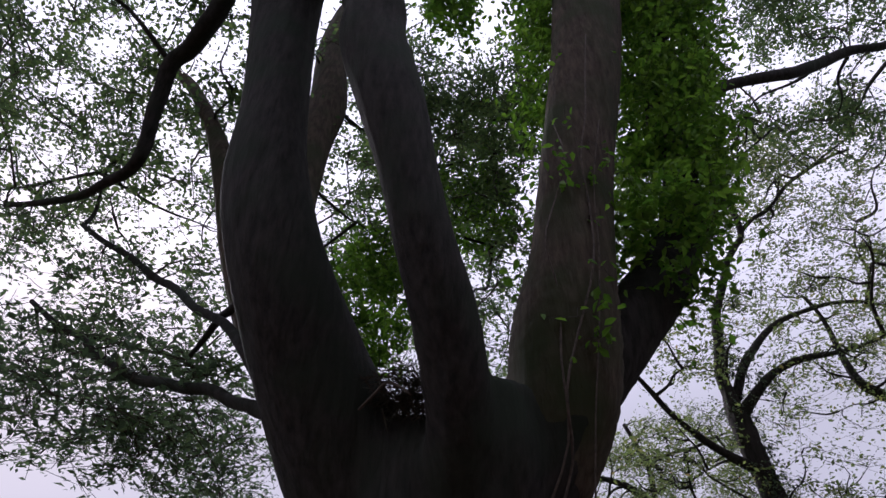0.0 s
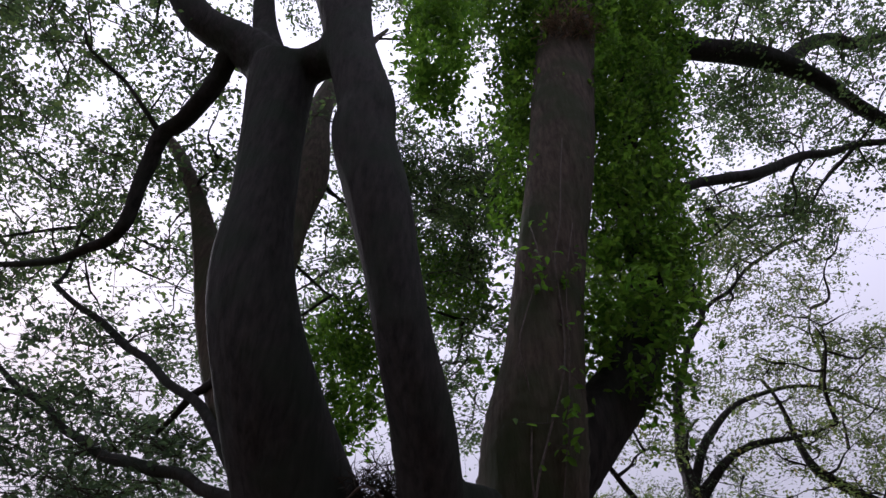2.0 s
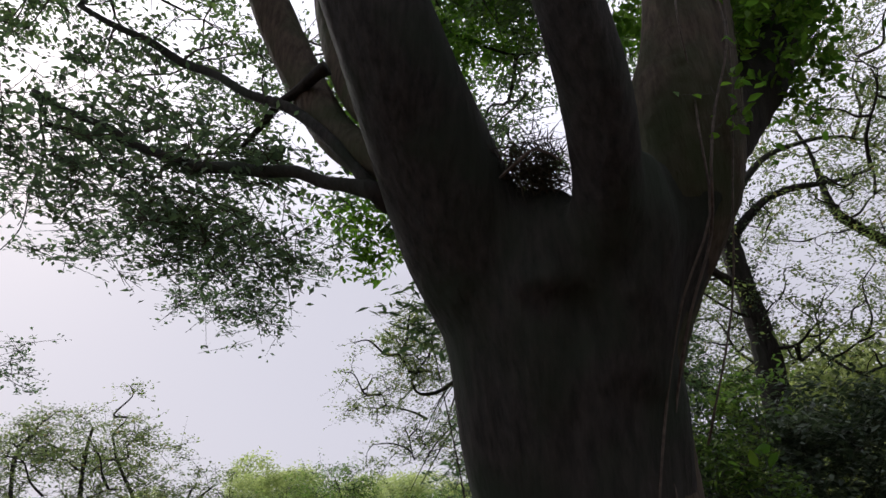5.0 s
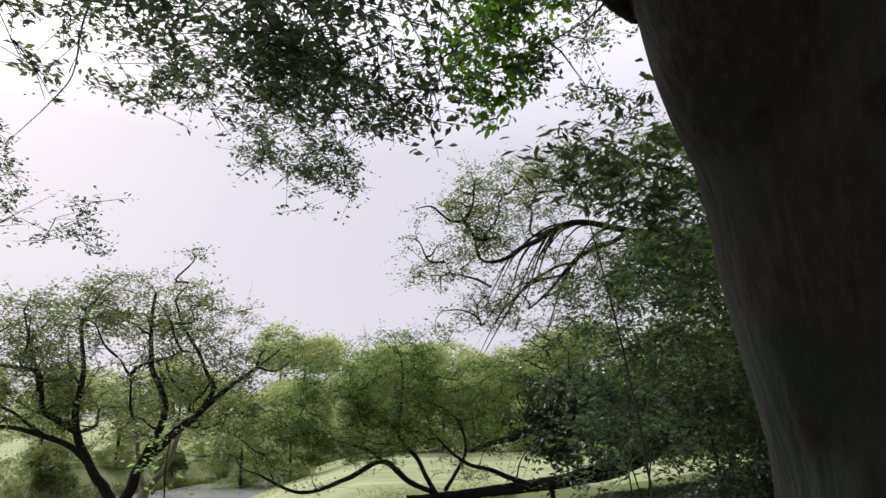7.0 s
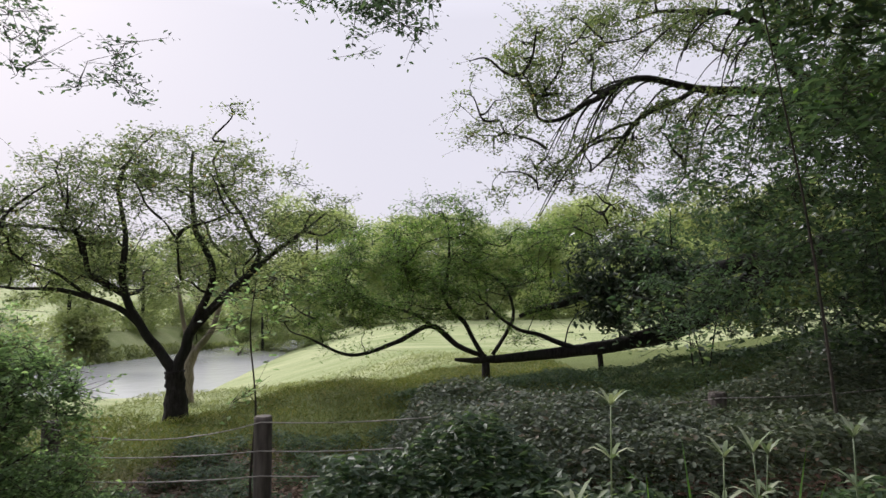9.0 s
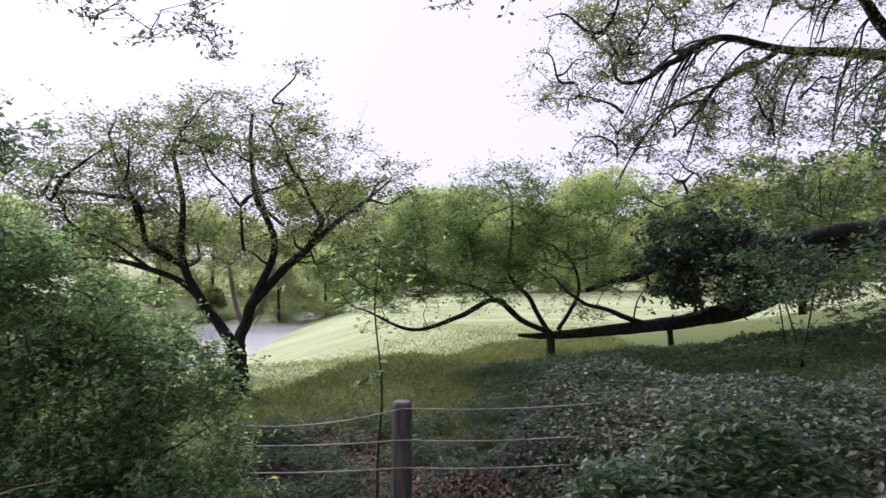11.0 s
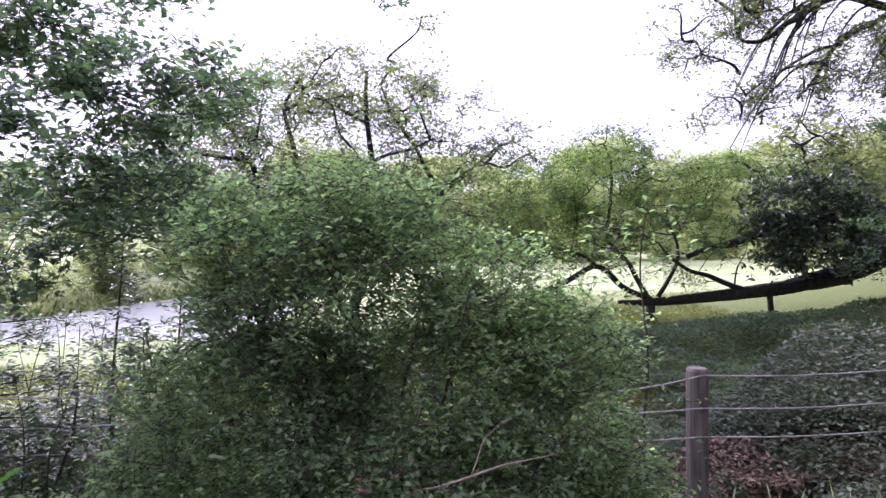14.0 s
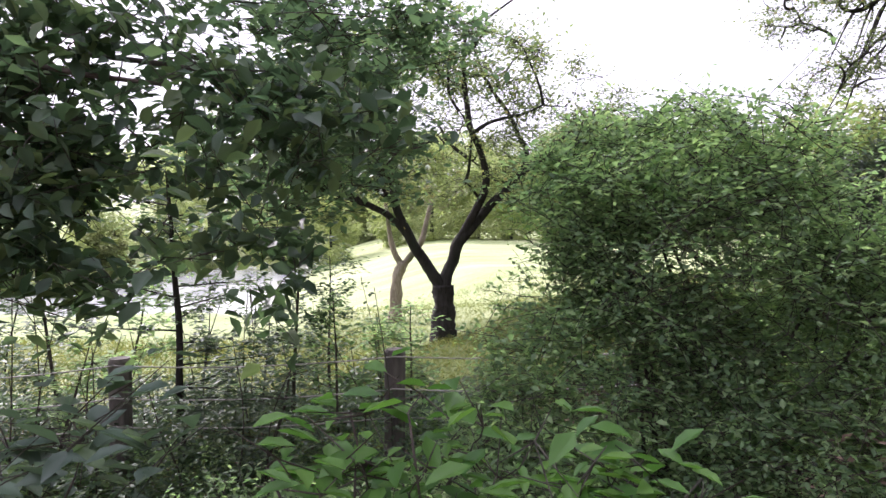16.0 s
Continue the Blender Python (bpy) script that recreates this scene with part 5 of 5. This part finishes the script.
carpet("undergrowth", -5.0, -3.6, 7.7, 8.7, lambda x, y: (0.08 + 0.16 * ripple(x, y, 2)) * edge(x, -4.9, -4.5) * (1 - edge(y, 8.3, 8.7)), 14000, 0.045, 0.022, LEAF_LITTER, 98, "brown dead leaves and stems piled on the bank behind the wires", "fallen leaves", 0.4, thick=0.9)
carpet("undergrowth", -4.9, -3.4, 6.7, 7.7, lambda x, y: (0.14 + 0.42 * ripple(x, y, 2)) * edge(x, -4.5, -3.8) * edge(y, 6.7, 7.2) * (1 - edge(y, 7.3, 7.7)), 17000, 0.045, 0.022, LEAF_GREY, 99, "low green plants at the foot of the fence")

carpet("undergrowth", -6.4, -3.6, 7.2, 10.4, lambda x, y: (0.05 + 0.2 * ripple(x, y, 2.3)) * (ripple(x * 2.3 + 2, y * 2.1) > 0.42), 30000, 0.05, 0.024, LEAF_SHADE, 103, "scattered low green plants among the fallen leaves", thick=0.9)
carpet("undergrowth", -12.5, -7.2, 7.2, 9.8, lambda x, y: (0.26 + 0.5 * ripple(x, y, 2.1)) * edge(y, 7.2, 7.8) * (1 - edge(y, 8.8, 9.8)), 52000, 0.045, 0.022, LEAF_SHADE, 102, "thin dark undergrowth among the saplings", thick=0.95)


# ---- fence ----
def fence():
    root = thing("fence", (-4.83, 7.56, gh(-4.83, 7.56)), "old wooden posts with three slack pale wires", "fence")
    tops = [(-12.8, 8.3), (-11.2, 8.15), (-9.6, 8.0), (-8.0, 7.95), (-6.4, 7.78), (-4.83, 7.58), (-3.25, 7.6), (-1.65, 7.65), (0.0, 7.8)]
    heights = []
    for k, (x, y) in enumerate(tops):
        zt = (0.4, 0.5, 0.62, 0.67, 0.74, 0.8, 0.86, 0.92, 1.0)[k]
        zb = gh(x, y) - 0.1
        w = 0.062
        bm = bmesh.new()
        rings = []
        for z, r in ((zb, w), (zt * 0.5, w * 1.0), (zt - 0.015, w), (zt, w * 0.86)):
            rings.append([bm.verts.new((x + r * math.cos(a) * (1 + 0.04 * math.sin(3 * a + k)), y + r * math.sin(a), z)) for a in [i * math.tau / 14 for i in range(14)]])
        for a, b in zip(rings, rings[1:]):
            for i in range(14):
                bm.faces.new((a[i], a[(i + 1) % 14], b[(i + 1) % 14], b[i]))
        bm.faces.new(rings[-1])
        me = bpy.data.meshes.new("post")
        bm.to_mesh(me)
        bm.free()
        me.materials.append(POST_WOOD)
        new("post", me).parent = root
        heights.append(zt)
    for level in (0.03, 0.22, 0.385):
        for k in range(len(tops) - 1):
            (xa, ya), (xb, yb) = tops[k], tops[k + 1]
            sag = 0.03 if level > 0.1 else (0.03 if k != 4 else 0.1)
            pts = []
            for i in range(9):
                u = i / 8
                pts.append((xa + (xb - xa) * u, ya + (yb - ya) * u - 0.07, (heights[k] * (1 - u) + heights[k + 1] * u) - level - sag * 4 * u * (1 - u), 0.0042))
            limb("wire", pts, root, ROPE, 6, 3, 0.12, seed=k)
    settle_parts(root)


fence()


# ---- plants close to the path ----
WEEDS = [(-3.18, 4.90, 1.30), (-2.89, 4.90, 1.16), (-2.70, 4.95, 1.16), (-2.50, 4.90, 1.21), (-3.32, 4.80, 1.06), (-3.04, 4.75, 1.02), (-2.30, 5.00, 1.25), (-2.62, 5.25, 1.08)]
def blade_tuft(name, x, y, n, length, width, seed, leaf, label, lean=0.6, category="grass tuft"):
    """Arching strap leaves from one foot."""
    g = np.random.default_rng(seed)
    z = gh(x, y)
    root = thing(name, (x, y, z), label, category)
    vs, ts, off = [], [], 0
    for k in range(n):
        a, tall = g.uniform(0, math.tau), length * g.uniform(0.6, 1.15)
        out = g.uniform(0.2, 1) * lean
        d, s = np.array([math.cos(a), math.sin(a), 0]), np.array([-math.sin(a), math.cos(a), 0])
        f = np.array([x, y, z]) + d * g.uniform(0, 0.06)
        v = []
        for i in range(6):
            u = i / 5
            c = f + d * tall * out * u ** 1.4 + np.array([0, 0, tall * (u - 0.75 * out * u ** 2.4)])
            w = width * (0.35 + 0.65 * math.sin(math.pi * min(1, u * 1.05 + 0.12))) * (1 - u ** 4)
            v += [c - s * w / 2, c + s * w / 2]
        vs.append(np.array(v))
        t = []
        for i in range(5):
            t += [(2 * i, 2 * i + 1, 2 * i + 3), (2 * i, 2 * i + 3, 2 * i + 2)]
        ts.append(np.array(t) + off)
        off += 12
    tri_mesh("blade", np.vstack(vs), np.vstack(ts), leaf, root)
    settle_parts(root)


for k, (x, y, n, L) in enumerate([(-5.15, 6.15, 26, 0.5), (-4.8, 6.3, 30, 0.5), (-4.45, 6.2, 26, 0.55), (-5.5, 6.45, 18, 0.4), (-4.1, 6.35, 22, 0.5), (-2.75, 5.25, 9, 1.2), (-3.1, 5.4, 8, 1.05), (-3.4, 5.3, 7, 1.0), (-2.45, 5.5, 9, 1.3), (-2.2, 5.3, 8, 1.2), (-2.95, 5.1, 6, 1.05), (-4.95, 5.9, 20, 0.35), (-4.62, 6.5, 22, 0.62), (-4.6, 6.75, 20, 0.55), (-4.45, 6.45, 18, 0.55), (-4.3, 6.7, 16, 0.5), (-4.15, 6.95, 14, 0.5), (-4.92, 7.1, 18, 0.42), (-4.74, 7.2, 16, 0.38), (-4.58, 7.1, 18, 0.45), (-4.05, 6.9, 16, 0.5), (-3.9, 7.15, 14, 0.45)]):
    blade_tuft("bamboo_grass", x, y, n, L, 0.03, 100 + k, LEAF_BAMBOO if k < 5 or k > 10 else LEAF_BRIGHT, "arching tuft of white-edged bamboo grass" if k < 5 or k > 10 else "tall thin weed with arching green blades")

bush("broadleaf_shrub", (-7.85, 5.45), [(-7.95, 5.35, 1.08, 0.16, 0.12, 0.05), (-7.72, 5.35, 1.0, 0.2, 0.12, 0.06), (-8.1, 5.4, 0.95, 0.2, 0.13, 0.08), (-7.55, 5.4, 0.9, 0.16, 0.12, 0.07), (-7.9, 5.35, 0.8, 0.3, 0.14, 0.12)],
     0.085, 7, 0.06, 0.07, 0.033, LEAF_BRIGHT, 121, "bright green broad-leaved shrub beside the path", 9, 0.006, True, 1.4, "shrub", 0.2, 0.12)
bush("broadleaf_shrub", (-8.75, 5.5), [(-8.6, 5.5, 0.95, 0.25, 0.16, 0.1), (-9.0, 5.6, 0.8, 0.35, 0.2, 0.14), (-8.4, 5.45, 0.7, 0.25, 0.16, 0.12), (-9.4, 5.7, 0.6, 0.35, 0.2, 0.15)],
     0.11, 10, 0.08, 0.08, 0.038, LEAF_BEECH, 122, "dark green broad-leaved shrub beside the path", 9, 0.006, True, 1.2, "shrub", 0.2, 0.15)


def whorled_weed(x, y, h, seed):
    """A tall weed: a thin stem with whorls of narrow leaves, the top one pale."""
    g = np.random.default_rng(seed)
    z = gh(x, y)
    root = thing("weed", (x, y, z), "tall thin weed with whorls of narrow drooping leaves", "weed")
    dx = g.uniform(-0.06, 0.06)
    limb("stem", [(x, y, z - 0.02, 0.004), (x + dx * 0.5, y, z + h * 0.6, 0.0035), (x + dx, y, z + h, 0.002)], root, LEAF_BAMBOO, 5, 4)
    for tier in range(6):
        u = 1 - tier * 0.11
        c, n = np.array([x + dx * u, y, z + h * u]), 7
        verts, tris = [], []
        for k in range(n):
            a, L = k * math.tau / n + g.uniform(-0.3, 0.3) + tier, g.uniform(0.075, 0.12) * (0.6 + 0.16 * tier)
            d, s = np.array([math.cos(a), math.sin(a), 0]), np.array([-math.sin(a), math.cos(a), 0])
            rise = (g.uniform(1.3, 1.9), g.uniform(0.9, 1.3))[tier] if tier < 2 else g.uniform(0.3, 0.8)
            o = len(verts)
            for i in range(4):
                q = i / 3
                m = c + d * L * q + np.array([0, 0, L * (rise * q - 0.8 * q * q)])
                w = 0.006 * (math.sin(math.pi * min(q * 0.85 + 0.15, 1)) + 0.05)
                verts += [m - s * w, m + s * w]
            for i in range(3):
                tris += [(o + 2 * i, o + 2 * i + 1, o + 2 * i + 3), (o + 2 * i, o + 2 * i + 3, o + 2 * i + 2)]
        tri_mesh("leaf", np.array(verts), np.array(tris), LEAF_BAMBOO if tier < 2 else LEAF_BRIGHT, root)
    settle_parts(root)


for k, (x, y, top) in enumerate(WEEDS):
    whorled_weed(x, y, top - gh(x, y), 140 + k)
# the dark low bough of a tree by the path
BOUGH_NEAR = [(-11.6, 6.6, 2.2, 0.03), (-10.6, 6.6, 2.15, 0.02), (-9.7, 6.55, 2.05, 0.014), (-8.9, 6.5, 1.95, 0.01), (-8.3, 6.45, 1.85, 0.006)]
NEAR_TRUNK = [(-12.0, 6.7, gh(-12.0, 6.7) - 0.1, 0.17), (-12.0, 6.7, 1.2, 0.14), (-11.9, 6.7, 2.6, 0.12), (-11.7, 6.8, 4.2, 0.1), (-11.4, 6.9, 5.4, 0.07)]
tree("beech_tree", (NEAR_TRUNK, BOUGH_NEAR, [(-11.9, 6.7, 2.6, 0.07), (-10.8, 7.0, 3.2, 0.05), (-9.6, 7.3, 3.4, 0.03), (-8.4, 7.6, 3.3, 0.014)], [(-11.9, 6.7, 1.9, 0.05), (-10.9, 7.1, 1.6, 0.03), (-9.9, 7.4, 1.3, 0.012)]),
     (-12.0, 6.7, gh(-12.0, 6.7)),
     [(-8.7, 6.3, 1.75, 0.55, 0.3, 0.2), (-9.4, 6.4, 1.5, 0.6, 0.35, 0.25), (-9.6, 6.5, 2.15, 0.9, 0.4, 0.3), (-8.5, 6.6, 2.15, 0.45, 0.3, 0.22), (-10.6, 6.6, 1.7, 0.8, 0.5, 0.5), (-9.9, 7.2, 3.0, 1.2, 0.6, 0.35), (-8.8, 7.5, 2.8, 0.8, 0.5, 0.25),
      (-11.0, 7.2, 2.6, 0.9, 0.7, 0.5), (-9.2, 6.35, 1.15, 0.35, 0.3, 0.15), (-8.3, 8.3, 2.6, 0.8, 0.5, 0.35), (-8.7, 8.5, 1.9, 0.8, 0.5, 0.35), (-8.3, 8.0, 3.2, 0.5, 0.4, 0.25), (-8.52, 7.60, 2.65, 0.45, 0.3, 0.27), (-8.11, 7.80, 2.37, 0.40, 0.3, 0.24), (-8.56, 7.60, 2.04, 0.45, 0.3, 0.27), (-7.95, 7.90, 1.90, 0.40, 0.3, 0.24), (-8.38, 7.60, 1.65, 0.40, 0.3, 0.24), (-8.60, 7.40, 1.40, 0.30, 0.3, 0.18), (-7.62, 8.00, 2.70, 0.35, 0.3, 0.21), (-10.2, 7.6, 3.9, 1.2, 0.8, 0.4), (-11.0, 7.4, 1.0, 0.8, 0.5, 0.5)],
     0.165, 30, 0.14, 0.062, 0.036, TWIG, LEAF_HANGING, 123, "low-branched tree whose dark boughs hang over the path", 0.005, crown_label="dark hanging leaves")

BOUGH_BROAD = [(-11.9, 6.7, 2.3, 0.03), (-10.4, 6.4, 2.15, 0.02), (-9.3, 6.2, 1.95, 0.012), (-8.6, 6.1, 1.8, 0.006)]
drape("bough", [(-8.85, 6.1, 1.56, 0.1, 0.1, 0.05), (-8.92, 6.20, 1.93, 0.32, 0.14, 0.16), (-8.59, 6.20, 1.79, 0.30, 0.14, 0.15), (-8.34, 6.20, 1.69, 0.28, 0.14, 0.14), (-8.08, 6.30, 1.71, 0.20, 0.14, 0.10), (-8.92, 6.10, 1.52, 0.30, 0.14, 0.15), (-8.56, 6.10, 1.41, 0.26, 0.14, 0.13), (-8.34, 6.10, 1.31, 0.18, 0.14, 0.09), (-8.92, 6.00, 1.26, 0.20, 0.14, 0.10), (-8.85, 6.1, 1.55, 0.35, 0.15, 0.16), (-9.3, 6.1, 1.35, 0.35, 0.15, 0.14), (-8.45, 6.15, 1.72, 0.2, 0.12, 0.1), (-9.4, 6.2, 1.75, 0.5, 0.2, 0.16), (-9.0, 6.1, 1.25, 0.2, 0.12, 0.08)], 0.12, 21, 0.11, 0.066, 0.04, 124,
      "low bough with large dark leaves hanging towards the path", LEAF_SHADE, "bough", at=(-11.9, 6.7, 2.3), stems=(BOUGH_BROAD,))

# invented reed strip, pale to lift the dark foot of the far bank
g_reed = np.random.default_rng(78)
reed_x = g_reed.uniform(-75, -8, 14000)
reed_y = far_shore(reed_x) + g_reed.uniform(-0.8, 1.2, 14000)
reeds = np.stack([reed_x, reed_y, POND_LEVEL + g_reed.uniform(-0.1, 0.9, 14000) * (0.6 + 0.4 * np.sin(reed_x * 0.7))], 1)
tagged(tri_mesh("reeds", *leaves(reeds, 0.7, 0.12, g_reed, -0.3, -0.8), LEAF_YELLOW), "added strip of pale yellow-green blades that lightens the far shore", "reeds", kind="stuff")


# ---- far side of the pond, the park's other trees and unseen shade trees behind the path ----
def round_tree(seed, h, leaf, label, category="tree", group="", low=0.12, dense=1.0, size=0.026):
    g = np.random.default_rng(seed)
    root = thing("tree", (0, 0, 0), label, category, group)
    limb("trunk", [(0, 0, -0.3, h * 0.022), (0.1, 0, h * 0.3, h * 0.018), (0.2, 0, h * 0.7, h * 0.007)], root, BARK, 8, 3)
    balls = [(g.normal() * h * 0.16, g.normal() * h * 0.14, h * g.uniform(low, 0.84), h * g.uniform(0.16, 0.27), h * 0.2, h * g.uniform(0.1, 0.17)) for _ in range(12)]
    hubs = hubs_in(balls, h * 0.055 / dense ** 0.34, g, 0.3)
    v, t = leaves(sprays(hubs, 9, h * 0.035, g, 0.6), h * size * 1.15, h * size * 0.7, g)
    tri_mesh("crown", v, t, leaf, root)["kind"] = "stuff"
    return root


def stand(kinds, slots, g, group_scale=(0.8, 1.15)):
    for k, (x, y) in enumerate(slots):
        ob = kinds[k] if k < len(kinds) else copy_thing(kinds[k % len(kinds)], Matrix.Identity(4))
        s = g.uniform(*group_scale)
        ob.matrix_basis = Matrix.Translation((x, y, max(gh(x, y), POND_LEVEL))) @ Matrix.Rotation(g.uniform(0, 6.28), 4, "Z") @ Matrix.Diagonal((s, s, s * g.uniform(0.9, 1.1), 1))


g_far = np.random.default_rng(77)
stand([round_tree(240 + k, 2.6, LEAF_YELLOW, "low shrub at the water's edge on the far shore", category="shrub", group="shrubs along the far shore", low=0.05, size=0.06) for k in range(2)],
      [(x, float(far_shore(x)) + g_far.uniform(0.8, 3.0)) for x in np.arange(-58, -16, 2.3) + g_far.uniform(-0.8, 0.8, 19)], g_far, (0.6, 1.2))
stand([round_tree(200 + k, 13.5, LEAF_FAR_HAZE, "round leafy tree on the far bank of the pond", group="trees on the far bank", low=0.0) for k in range(3)],
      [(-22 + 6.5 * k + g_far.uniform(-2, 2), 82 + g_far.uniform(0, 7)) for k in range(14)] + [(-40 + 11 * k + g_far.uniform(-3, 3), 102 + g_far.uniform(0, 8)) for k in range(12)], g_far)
stand([round_tree(230 + k, 7.0, LEAF_FAR_HAZE, "low round leafy tree on the pond's far shore", group="trees on the near arm of the far shore", low=0.0) for k in range(2)],
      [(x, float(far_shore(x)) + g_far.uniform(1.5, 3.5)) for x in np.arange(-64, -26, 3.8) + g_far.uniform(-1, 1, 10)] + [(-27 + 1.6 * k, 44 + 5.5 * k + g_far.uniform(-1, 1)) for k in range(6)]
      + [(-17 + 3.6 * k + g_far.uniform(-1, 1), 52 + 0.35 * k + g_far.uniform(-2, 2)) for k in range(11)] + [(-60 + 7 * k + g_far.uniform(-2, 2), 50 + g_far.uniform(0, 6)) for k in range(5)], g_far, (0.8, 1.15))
stand([round_tree(210 + k, 8.5, LEAF_YELLOW, "thin-crowned yellow-green tree on the lawn", group="trees on the lawn") for k in range(2)],
      [(7.5, 15.5), (10.5, 14.5), (6.0, 22.0), (10.5, 20.0), (15.0, 27.0), (21.0, 33.0), (26, 40), (-24, 25), (-31, 33)], g_far, (0.62, 0.8))
# out of view: added to keep skylight off the great trunk's near side
stand([round_tree(220 + k, 11.0, LEAF_CANOPY, "unseen tree added behind the path to block skylight", group="trees of the wood", low=0.2, dense=0.8) for k in range(2)],
      [(-1.5, -8.6), (3.4, -8.0), (8.2, -6.8), (-4, -12.0), (3, -13.5), (10, -10.5), (13, 1.0), (0, -18), (9, -16), (15, 9), (-12, -18)], np.random.default_rng(79))
